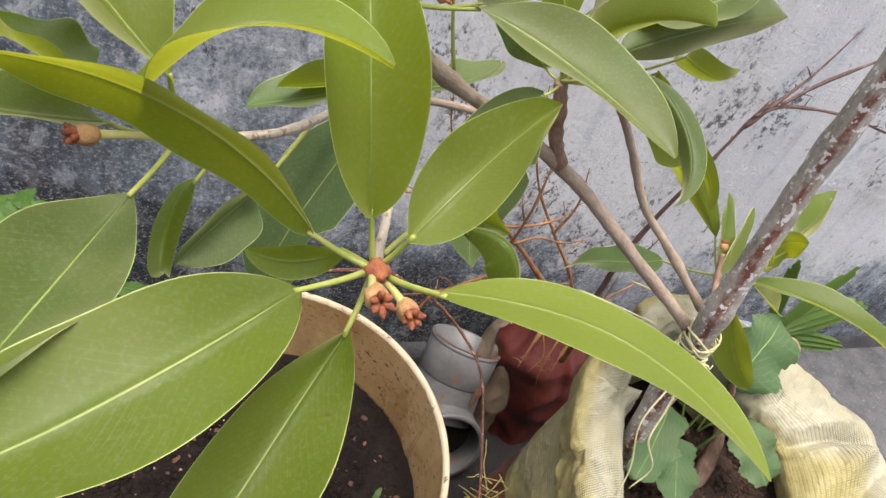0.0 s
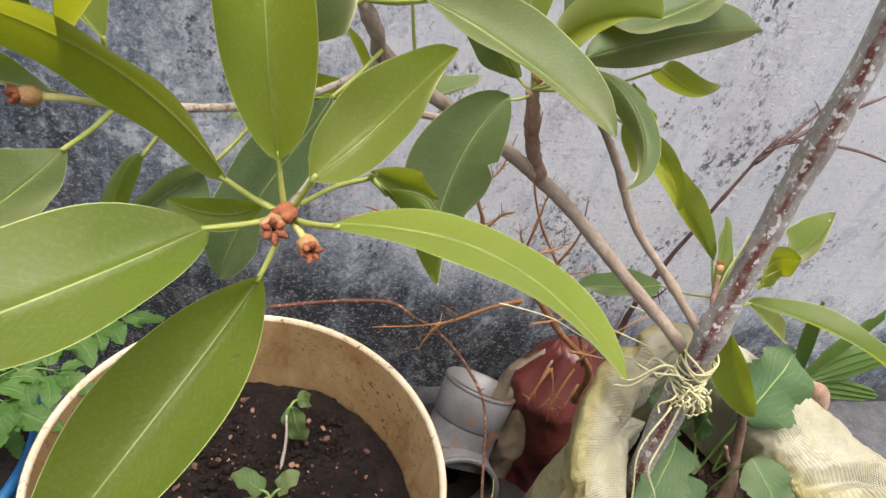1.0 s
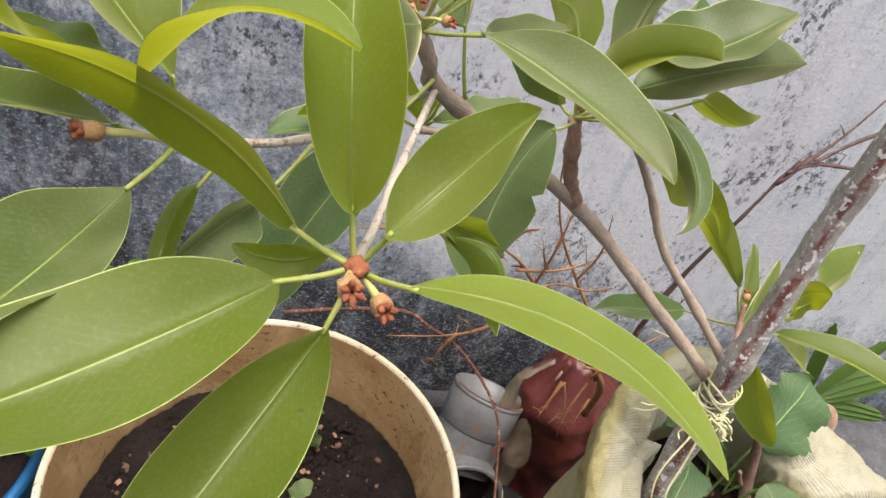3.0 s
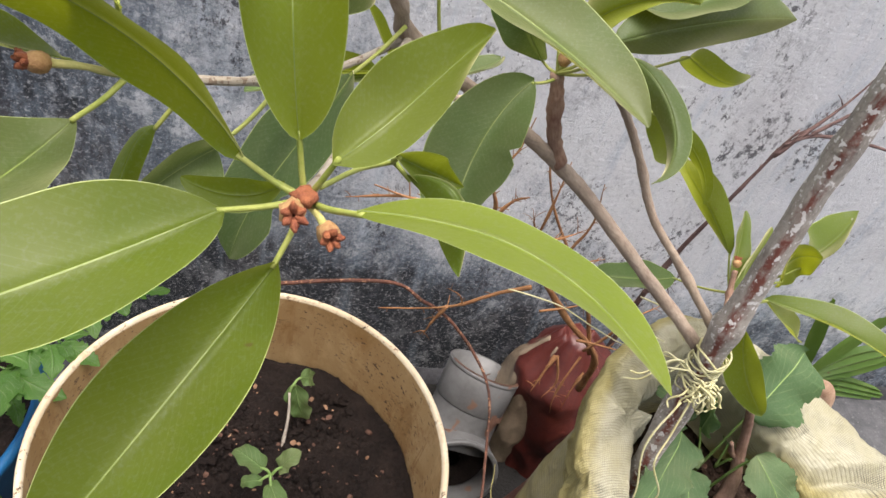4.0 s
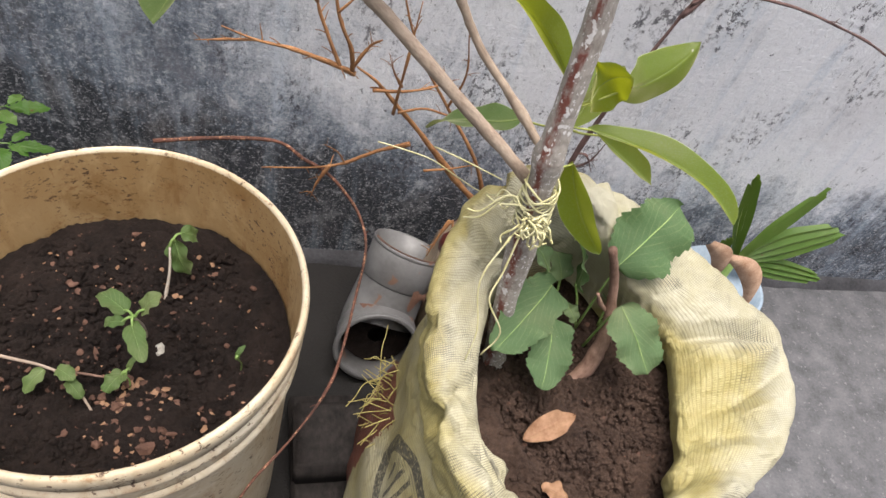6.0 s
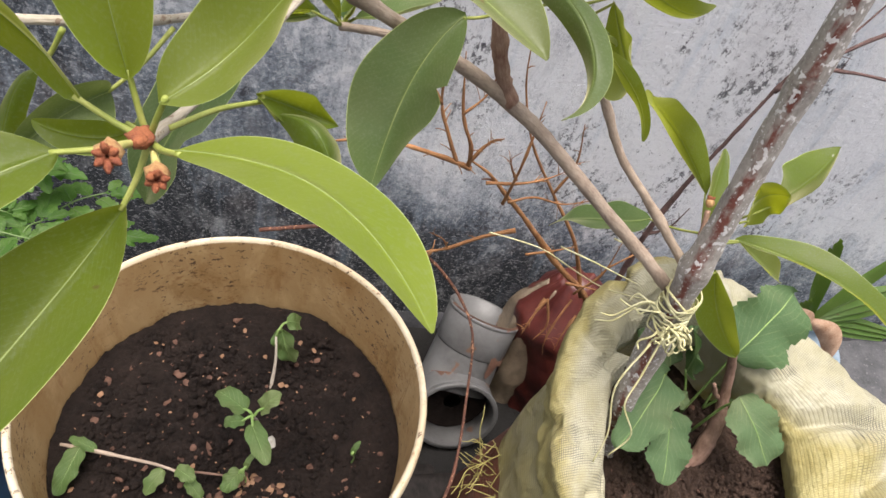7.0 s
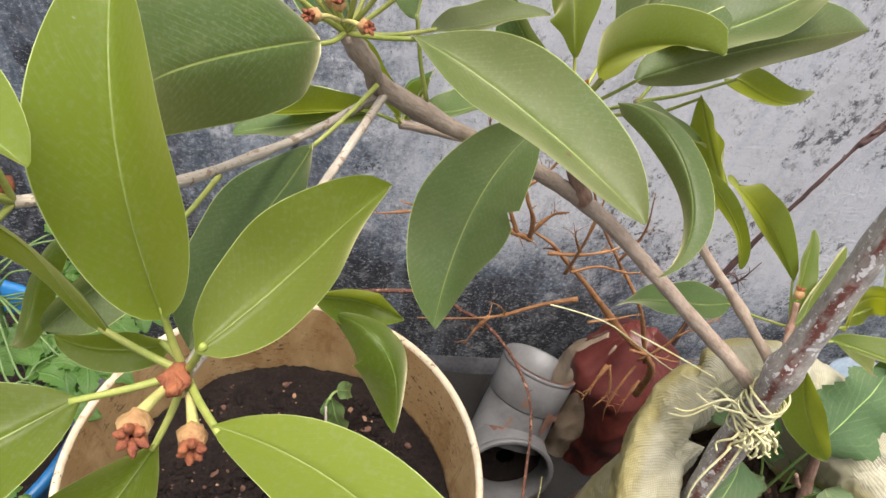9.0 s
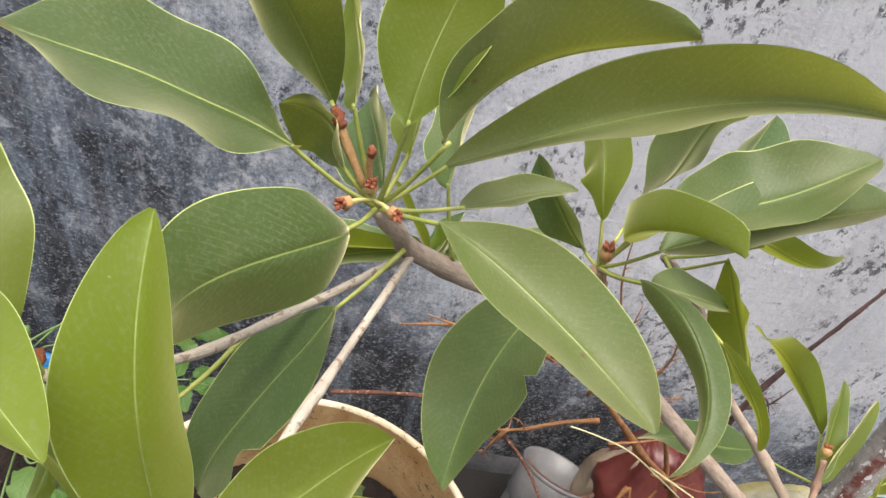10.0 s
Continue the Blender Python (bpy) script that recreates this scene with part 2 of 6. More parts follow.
def sack_material(name, banded):
    """Woven tape cloth: cream outside, yellowed where one thin layer shows; the body carries a worn print."""
    m, n, l, b = material(name, 0.55, 0.35)
    v = coords(n, l)
    uv = coords(n, l, "UV")
    sep = n.new("ShaderNodeSeparateXYZ")
    l.new(uv, sep.inputs[0])
    dirt_shade = noise_tex(n, l, v, 16, 7, 0.65)
    patch = noise_tex(n, l, v, 11, 4)
    c = ramp(n, l, dirt_shade, [(0.28, (0.38, 0.34, 0.19)), (0.42, (0.48, 0.45, 0.31)), (0.62, (0.56, 0.54, 0.42))])
    yel = ramp(n, l, noise_tex(n, l, v, 60, 5), [(0.3, (0.33, 0.265, 0.065)), (0.7, (0.46, 0.40, 0.155))])
    if banded:
        # 0 deep inside, 1 the lower outer edge of the cuff
        at = n.new("ShaderNodeSeparateXYZ")
        l.new(v, at.inputs[0])
        side = span(n, l, at.outputs["X"], 0.36, 0.44, 0.0, 1.0)
        outer = maths(n, l, "SUBTRACT", sep.outputs["Y"], 0.53)
        inner = maths(n, l, "SUBTRACT", span(n, l, at.outputs["Y"], 0.0, -0.05, 0.30, 0.50), sep.outputs["Y"])
        edge = maths(n, l, "ADD", maths(n, l, "MULTIPLY", outer, maths(n, l, "SUBTRACT", 1.0, side)), maths(n, l, "MULTIPLY", inner, side))
        edge = maths(n, l, "ADD", edge, maths(n, l, "MULTIPLY", maths(n, l, "SUBTRACT", patch, 0.5), 0.34))
        c = mix(n, l, ramp(n, l, edge, [(0.0, 0.08), (0.10, 0.85)]), c, yel)
    else:
        c = mix(n, l, ramp(n, l, patch, [(0.30, 0.25), (0.60, 0.75)]), c, yel)
        pos = n.new("ShaderNodeSeparateXYZ")
        l.new(v, pos.inputs[0])
        edge = maths(n, l, "ADD", pos.outputs["Y"], maths(n, l, "MULTIPLY", noise_tex(n, l, v, 120, 5), 0.022))
        red = maths(n, l, "MULTIPLY", maths(n, l, "GREATER_THAN", edge, -0.036), maths(n, l, "LESS_THAN", pos.outputs["X"], 0.285))
        red = maths(n, l, "MULTIPLY", red, maths(n, l, "LESS_THAN", pos.outputs["Z"], 0.262))
        c = mix(n, l, maths(n, l, "MULTIPLY", red, 0.9), c, (0.20, 0.055, 0.045))
        gap = n.new("ShaderNodeVectorMath")
        gap.operation = "DISTANCE"
        l.new(v, gap.inputs[0])
        gap.inputs[1].default_value = (0.235, -0.125, 0.262)
        ring = maths(n, l, "COMPARE", gap.outputs["Value"], 0.052, 0.007)
        bars = maths(n, l, "MULTIPLY", maths(n, l, "GREATER_THAN", maths(n, l, "SINE", maths(n, l, "MULTIPLY", pos.outputs["Y"], 520)), 0.45), maths(n, l, "LESS_THAN", gap.outputs["Value"], 0.036))
        ink = maths(n, l, "MULTIPLY", maths(n, l, "MAXIMUM", ring, bars), maths(n, l, "LESS_THAN", pos.outputs["X"], 0.305))
        ink = maths(n, l, "MULTIPLY", ink, ramp(n, l, noise_tex(n, l, v, 300, 3), [(0.36, 0.2), (0.5, 0.85)]))
        c = mix(n, l, ink, c, (0.05, 0.05, 0.05))
    wave = []
    for axis, bands in (("X", 900.0), ("Y", 640.0)):
        wave.append(maths(n, l, "SINE", maths(n, l, "MULTIPLY", sep.outputs[axis], bands)))
    weave = maths(n, l, "MULTIPLY", wave[0], wave[1])
    thread = maths(n, l, "MAXIMUM", ramp(n, l, wave[0], [(0.35, 0.0), (0.8, 1.0)]), ramp(n, l, wave[1], [(0.35, 0.0), (0.8, 1.0)]))
    rub = maths(n, l, "MULTIPLY", ramp(n, l, noise_tex(n, l, v, 13, 3, 0.6), [(0.50, 0.0), (0.60, 1.0)]), ramp(n, l, noise_tex(n, l, v, 55, 5, 0.7), [(0.42, 0.0), (0.56, 1.0)]))
    c = mix(n, l, maths(n, l, "MULTIPLY", maths(n, l, "MULTIPLY", rub, thread), 0.7), c, (0.10, 0.095, 0.085))
    c = mix(n, l, 0.9, c, ramp(n, l, thread, [(0.1, 1.0), (0.9, 0.74)]), "MULTIPLY")
    l.new(c, b.inputs["Base Color"])
    # sharp cloth creases at three sizes over the weave
    h = maths(n, l, "MULTIPLY", thread, -0.30)
    for size, amount, stretch in ((24, 0.8, (1.6, 1.0, 0.8)), (60, 0.45, (1.0, 1.5, 0.9)), (140, 0.22, (1.3, 1.0, 0.7))):
        fold = maths(n, l, "ABSOLUTE", maths(n, l, "SUBTRACT", noise_tex(n, l, coords(n, l, scale=stretch), size, 2, 0.4, 0.5), 0.5))
        h = maths(n, l, "ADD", h, maths(n, l, "MULTIPLY", fold, amount * -4.0))
    bump(n, l, b, h, 0.9, 0.0026)
    tr = n.new("ShaderNodeBsdfTranslucent")
    l.new(c, tr.inputs["Color"])
    ms = n.new("ShaderNodeMixShader")
    ms.inputs[0].default_value = 0.18
    l.new(b.outputs[0], ms.inputs[1])
    l.new(tr.outputs[0], ms.inputs[2])
    l.new(ms.outputs[0], n["Material Output"].inputs["Surface"])
    return m


def bucket_material(name, pale, tan, stain, dirt_share):
    m, n, l, b = material(name, 0.62, 0.25)
    v = coords(n, l)
    drip = noise_tex(n, l, coords(n, l, scale=(1, 1, 0.22)), 16, 7, 0.65)
    big = noise_tex(n, l, v, 7, 5)
    c = ramp(n, l, maths(n, l, "ADD", maths(n, l, "MULTIPLY", drip, 0.55), maths(n, l, "MULTIPLY", big, 0.45)), [(0.34, tan), (0.62, pale)])
    c = mix(n, l, ramp(n, l, noise_tex(n, l, coords(n, l, scale=(1, 1, 0.5)), 26, 6, 0.7), [(0.55, 0.0), (0.72, dirt_share)]), c, stain)
    sp = noise_tex(n, l, coords(n, l, scale=(1, 1, 1.6)), 150, 3, 0.7)
    patch = ramp(n, l, noise_tex(n, l, v, 9, 4, 0.7), [(0.46, 0.0), (0.56, 1.0)])
    scratch = ramp(n, l, noise_tex(n, l, coords(n, l, scale=(1, 1, 0.06)), 90, 3), [(0.66, 0.0), (0.70, 0.5)])
    c = mix(n, l, scratch, c, stain)
    c = mix(n, l, maths(n, l, "MULTIPLY", ramp(n, l, sp, [(0.59, 0.0), (0.63, 0.95)]), patch), c, (0.07, 0.04, 0.025))
    wear = noise_tex(n, l, coords(n, l, scale=(1, 1, 0.7)), 20, 8, 0.72, 0.6)
    c = mix(n, l, ramp(n, l, wear, [(0.52, 0.0), (0.64, 0.55)]), c, tuple(x * 1.25 for x in pale))
    c = mix(n, l, ramp(n, l, wear, [(0.33, 0.65), (0.44, 0.0)]), c, tuple(x * 0.8 for x in tan))
    grime = noise_tex(n, l, coords(n, l, scale=(1, 1, 1.5)), 70, 6, 0.75)
    c = mix(n, l, maths(n, l, "MULTIPLY", ramp(n, l, grime, [(0.56, 0.0), (0.62, 0.8)]), ramp(n, l, wear, [(0.40, 1.0), (0.52, 0.0)])), c, stain)
    l.new(c, b.inputs["Base Color"])
    bump(n, l, b, maths(n, l, "ADD", drip, sp), 0.3, 0.0008)
    return m


def soil_material(name, dark, light):
    m, n, l, b = material(name, 0.95, 0.2)
    v = coords(n, l)
    big = noise_tex(n, l, v, 40, 8, 0.7)
    fine = noise_tex(n, l, v, 330, 6, 0.75)
    c = ramp(n, l, maths(n, l, "ADD", maths(n, l, "MULTIPLY", big, 0.5), maths(n, l, "MULTIPLY", fine, 0.5)), [(0.35, dark), (0.66, light)])
    fl = ramp(n, l, noise_tex(n, l, v, 210, 2), [(0.73, 0.0), (0.76, 0.8)])
    c = mix(n, l, fl, c, (0.16, 0.075, 0.05))
    l.new(c, b.inputs["Base Color"])
    bump(n, l, b, maths(n, l, "ADD", big, fine), 0.9, 0.004)
    return m


WALL = wall_material()
FLOOR = mottled("worn_concrete", (0.051, 0.05236, 0.05576), (0.1156, 0.1156, 0.121), 26, 0.9, 0.004, fleck=(0.13, 0.13, 0.135), fleck_scale=110, fleck_at=0.66)
fn, fl_links = FLOOR.node_tree.nodes, FLOOR.node_tree.links
fb = fn["Principled BSDF"]
unshaded = fb.inputs["Base Color"].links[0].from_socket
fv = coords(fn, fl_links)
# shade between pots and wall, painted into the floor colour with a ragged edge
shade_dist = fn.new("ShaderNodeVectorMath")
shade_dist.operation = "DISTANCE"
fl_links.new(fv, shade_dist.inputs[0])
shade_dist.inputs[1].default_value = (0.26, 0.20, 0.0)
far = maths(fn, fl_links, "ADD", shade_dist.outputs["Value"], maths(fn, fl_links, "MULTIPLY", noise_tex(fn, fl_links, fv, 14, 7, 0.7), 0.18))
fl_links.new(mix(fn, fl_links, ramp(fn, fl_links, far, [(0.40, 0.97), (0.56, 0.0)]), unshaded, (0.010, 0.009, 0.008)), fb.inputs["Base Color"])
SKY_BLOCKER = mottled("weathered_plaster", (0.13, 0.138, 0.15), (0.22, 0.232, 0.25), 5, 0.9, 0.003)
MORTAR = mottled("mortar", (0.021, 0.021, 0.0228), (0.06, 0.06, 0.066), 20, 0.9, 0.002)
LEAF = leaf_material("sapodilla_leaf", (0.044, 0.0774, 0.00613), (0.0858, 0.122, 0.0114), (0.47, 0.54, 0.02), 0.46, 0.32, shine=0.24, sheen=0.85)
LEAF_DUSTY = leaf_material("dusty_sapodilla_leaf", (0.0327, 0.0601, 0.0122), (0.0653, 0.0962, 0.0227), (0.44, 0.48, 0.04), 0.50, 0.20, film=0.14, sheen=1.0, shine=0.30)
LEAF_YOUNG = leaf_material("sapodilla_young_leaf", (0.0625, 0.11, 0.00838), (0.126, 0.175, 0.0167), (0.51, 0.54, 0.01), 0.46, 0.36, sheen=0.60, film=0.05, shine=0.22)
LEAF_OLD = leaf_material("sapodilla_old_leaf", (0.029, 0.0631, 0.0163), (0.0656, 0.107, 0.0297), (0.26, 0.34, 0.04), 0.50, 0.18, film=0.10, sheen=0.75, shine=0.22)
RIB = mottled("leaf_rib", (0.1394, 0.1886, 0.041), (0.2132, 0.2542, 0.0738), 80, 0.45, 0.0002)
MARGIN = mottled("leaf_margin", (0.2338, 0.2869, 0.085), (0.3612, 0.4037, 0.1487), 80, 0.45, 0.0002)
STALK = mottled("leaf_stalk", (0.20, 0.25, 0.045), (0.35, 0.36, 0.10), 70, 0.5, 0.0002)
TRUNK = bark_material("sapodilla_bark", (0.205, 0.18, 0.155), (0.42, 0.39, 0.35), (0.15, 0.045, 0.032), (0.66, 0.64, 0.62), 0.86, 0.12)
BRANCH = bark_material("branch_bark", (0.2623, 0.1928, 0.144), (0.4514, 0.366, 0.2867))
TWIG = bark_material("pale_twig_bark", (0.34, 0.29, 0.225), (0.54, 0.48, 0.40), None, (0.25, 0.18, 0.13))
SHOOT = bark_material("shoot_bark", (0.22, 0.11, 0.075), (0.42, 0.29, 0.21))
BUD = mottled("bud_scale", (0.24, 0.12, 0.05), (0.46, 0.29, 0.13), 160, 0.6, 0.0006)
BUD_TIP = mottled("withered_bud", (0.13, 0.032, 0.02), (0.34, 0.12, 0.05), 300, 0.7, 0.001)
CALYX = mottled("green_calyx", (0.33, 0.33, 0.10), (0.50, 0.44, 0.18), 120, 0.5, 0.0003)
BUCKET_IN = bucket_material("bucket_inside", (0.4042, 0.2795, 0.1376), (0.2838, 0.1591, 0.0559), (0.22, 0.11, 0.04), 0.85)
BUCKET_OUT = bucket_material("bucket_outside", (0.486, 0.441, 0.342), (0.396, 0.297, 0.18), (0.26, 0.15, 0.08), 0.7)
BUCKET_RIM = bucket_material("bucket_lip", (0.54, 0.468, 0.342), (0.423, 0.324, 0.198), (0.30, 0.18, 0.09), 0.85)
SOIL = soil_material("dark_potting_soil", (0.004162, 0.002861, 0.002341), (0.02705, 0.01769, 0.01404))
SOIL_SACK = soil_material("brown_potting_soil", (0.017, 0.0102, 0.00765), (0.08925, 0.0561, 0.0408))
SACK = sack_material("woven_sack_cuff", True)
SACK_BODY = sack_material("woven_sack_body", False)
RAFFIA = mottled("raffia", (0.4208, 0.3825, 0.1683), (0.5814, 0.5585, 0.3519), 60, 0.55, 0.0004)
STRAW = mottled("old_raffia", (0.26, 0.21, 0.06), (0.48, 0.42, 0.16), 60, 0.7, 0.0004)
PVC = mottled("grey_pvc", (0.09272, 0.09088, 0.08904), (0.1484, 0.1484, 0.1484), 18, 0.45, 0.0005, spec=0.45, fleck=(0.16, 0.09, 0.06), fleck_scale=28, fleck_at=0.70)
PVC_STAIN = mottled("dried_solvent", (0.08, 0.04, 0.0256), (0.192, 0.104, 0.072), 60, 0.5, 0.0006)
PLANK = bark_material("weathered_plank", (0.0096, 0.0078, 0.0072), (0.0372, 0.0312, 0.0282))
DEADTWIG = bark_material("dead_twig", (0.15, 0.062, 0.025), (0.42, 0.215, 0.095))
CORD = bark_material("dry_vine", (0.028, 0.017, 0.014), (0.17, 0.07, 0.045), None, (0.36, 0.19, 0.11))
DARKTWIG = bark_material("dark_twig", (0.0675, 0.0432, 0.0405), (0.189, 0.1148, 0.1013))
REDBAG = mottled("maroon_plastic", (0.04768, 0.007803, 0.006936), (0.104, 0.02167, 0.01517), 16, 0.45, 0.001, spec=0.5)
TANBAG = mottled("tan_plastic", (0.1463, 0.1053, 0.0702), (0.2632, 0.2106, 0.1521), 22, 0.5, 0.001)
BLUE = mottled("blue_plastic", (0.0075, 0.075, 0.21), (0.015, 0.1425, 0.3375), 18, 0.4, 0.0006, spec=0.5)
HUSK = mottled("dry_sheath", (0.26, 0.14, 0.08), (0.52, 0.36, 0.25), 40, 0.75, 0.001)
DRYLEAF = mottled("dry_leaf", (0.144, 0.072, 0.036), (0.3024, 0.18, 0.108), 40, 0.75, 0.001)
TOMATO = leaf_material("tomato_leaf", (0.02391, 0.06907, 0.008501), (0.05048, 0.1222, 0.01913), (0.25, 0.55, 0.04), 0.5, 0.32, 6, 0.3, 0.8)
MUSTARD = leaf_material("mustard_leaf", (0.060, 0.108, 0.048), (0.112, 0.172, 0.082), (0.24, 0.42, 0.13), 0.70, 0.24, 7, 0.25, 1.3, film=0.16, relief=10.0, shine=0.12)
SEEDLING = leaf_material("seedling_leaf", (0.045, 0.090, 0.024), (0.095, 0.155, 0.045), (0.24, 0.38, 0.06), 0.6, 0.25, 6, 0.3, 0.8, film=0.2)
PALM = leaf_material("palm_leaf", (0.05184, 0.1094, 0.01728), (0.09792, 0.167, 0.03456), (0.35, 0.55, 0.05), 0.45, 0.25, 3, 0.1)
TOMATOSTEM = mottled("tomato_stem", (0.06, 0.11, 0.03), (0.13, 0.19, 0.07), 60, 0.6, 0.0003)
GREENSTEM = mottled("green_stem", (0.12, 0.22, 0.05), (0.26, 0.36, 0.12), 60, 0.5, 0.0003)
STEMBARK = bark_material("pinkish_stem_bark", (0.13, 0.072, 0.05), (0.30, 0.19, 0.145))
PEBBLE = mottled("pale_pebble", (0.26, 0.24, 0.2), (0.5, 0.48, 0.42), 160, 0.85, 0.001)
CHIP = mottled("bark_chip", (0.0527, 0.02604, 0.01736), (0.1302, 0.0682, 0.0465), 120, 0.8, 0.0008)


# ---- geometry helpers ----
def mesh_of(name, bm, mats, smooth=True):
    me = bpy.data.meshes.new(name)
    bm.normal_update()
    bm.to_mesh(me)
    bm.free()
    for m in mats if isinstance(mats, (list, tuple)) else [mats]:
        me.materials.append(m)
    if smooth:
        me.polygons.foreach_set("use_smooth", [True] * len(me.polygons))
    return me


def part(name, bm, mats, parent=None, label="", smooth=True):
    ob = new(name, mesh_of(name, bm, mats, smooth))
    if parent is not None:
        ob.parent = parent
    return tagged(ob, label)


def thing(name, at, label, category, group="", kind=""):
    ob = new(name)
    ob.empty_display_size = 0.02
    ob.location = at
    bpy.context.view_layer.update()
    return tagged(ob, label, category, group, kind)


def settle(parent):
    """Parts are modelled in world places; keep them there under an empty that stands at the thing's base."""
    for o in parent.children:
        o.matrix_parent_inverse = Matrix.Translation(parent.location).inverted()


def spline(points, steps=6):
    """Smooth (Catmull-Rom) line through points."""
    P = [Vector(p) for p in points]
    if len(P) == 2:
        return [P[0].lerp(P[1], i / steps) for i in range(steps + 1)]
    ext = [P[0] * 2 - P[1]] + P + [P[-1] * 2 - P[-2]]
    out = []
    for i in range(1, len(ext) - 2):
        a, b, c, d = ext[i - 1:i + 3]
        for k in range(steps):
            t = k / steps
            out.append(0.5 * (2 * b + (c - a) * t + (2 * a - 5 * b + 4 * c - d) * t * t + (3 * b - a - 3 * c + d) * t ** 3))
    return out + [P[-1]]


def tube(bm, points, radii, seg=8, steps=6, rough=0.0, knots=0, mat=0, seed=0, cap=True):
    """A round limb along a smooth line, tapering through radii, with uneven bark and swollen knots; UV: round, along."""
    line = spline(points, steps)
    n = len(line)
    uvl = bm.loops.layers.uv.verify()
    rng = random.Random(seed)
    bumps = [(rng.random(), rng.uniform(0.15, 0.4)) for _ in range(knots)]
    ref = Vector((0, 0, 1)) if abs((line[-1] - line[0]).normalized().z) < 0.9 else Vector((0, 1, 0))
    rings, along, dist = [], [], 0.0
    for i, p in enumerate(line):
        t = (line[min(i + 1, n - 1)] - line[max(i - 1, 0)]).normalized()
        s = t.cross(ref).normalized()
        u = s.cross(t)
        f = i / (n - 1) * (len(radii) - 1)
        k = min(int(f), len(radii) - 2) if len(radii) > 1 else 0
        r = radii[k] + (radii[k + 1] - radii[k]) * (f - k) if len(radii) > 1 else radii[0]
        for at, size in bumps:
            r *= 1 + size * math.exp(-((i / (n - 1) - at) * n / 1.6) ** 2)
        if i:
            dist += (p - line[i - 1]).length
        ring = []
        for j in range(seg):
            a = 2 * math.pi * j / seg
            d = s * math.cos(a) + u * math.sin(a)
            q = p + d * r
            if rough:
                q += d * r * rough * noise.noise(q * (0.7 / max(r, 1e-4)) + Vector((seed, 0, 0)))
            ring.append(bm.verts.new(q))
        rings.append(ring)
        along.append(dist)
    for i in range(n - 1):
        for j in range(seg):
            f = bm.faces.new((rings[i][j], rings[i][(j + 1) % seg], rings[i + 1][(j + 1) % seg], rings[i + 1][j]))
            f.material_index = mat
            for lp, (a, b) in zip(f.loops, ((j, i), (j + 1, i), (j + 1, i + 1), (j, i + 1))):
                lp[uvl].uv = (a / seg, along[b])
    if cap:
        for ring, flip in ((rings[0], True), (rings[-1], False)):
            f = bm.faces.new(ring[::-1] if flip else ring)
            f.material_index = mat
    return line


def lathe(bm, profile, centre=(0, 0, 0), seg=48, mat=0, wobble=0.0, seed=0):
    """Turn a list of (radius, height) round the upright through centre."""
    c = Vector(centre)
    rings = []
    for r, z in profile:
        ring = []
        for j in range(seg):
            a = 2 * math.pi * j / seg
            k = 1 + wobble * noise.noise((math.cos(a) * 1.2, math.sin(a) * 1.2, z * 6 + seed))
            ring.append(bm.verts.new(c + Vector((math.cos(a) * r * k, math.sin(a) * r * k, z))))
        rings.append(ring)
    for i in range(len(rings) - 1):
        for j in range(seg):
            f = bm.faces.new((rings[i][j], rings[i][(j + 1) % seg], rings[i + 1][(j + 1) % seg], rings[i + 1][j]))
            f.material_index = mat
    return rings


def box(bm, lo, hi, bevel=0.0, mat=0):
    made = bmesh.ops.create_cube(bm, size=1)
    lo, hi = Vector(lo), Vector(hi)
    for v in made["verts"]:
        v.co = Vector(((lo[i] + hi[i]) / 2 + v.co[i] * (hi[i] - lo[i]) for i in range(3)))
    if bevel:
        edges = list({e for v in made["verts"] for e in v.link_edges})
        bmesh.ops.bevel(bm, geom=edges, offset=bevel, segments=2, affect="EDGES", clamp_overlap=True)


def lump(bm, at, size, seed, squash=0.6, mat=0, sub=1):
    """A small uneven clod, stone or scrap."""
    made = bmesh.ops.create_icosphere(bm, subdivisions=sub, radius=1)
    rng = random.Random(seed)
    turn = Euler((rng.uniform(0, 6), rng.uniform(0, 6), rng.uniform(0, 6))).to_matrix()
    sx = Vector((size * rng.uniform(0.7, 1.3), size * rng.uniform(0.7, 1.3), size * squash))
    for v in made["verts"]:
        k = 1 + 0.45 * noise.noise(v.co * 1.7 + Vector((seed * 3.1, 0, 0)))
        q = turn @ (v.co * k)
        v.co = Vector(at) + Vector((q.x * sx.x, q.y * sx.y, q.z * sx.z))
    for f in {f for v in made["verts"] for f in v.link_faces}:
        f.material_index = mat


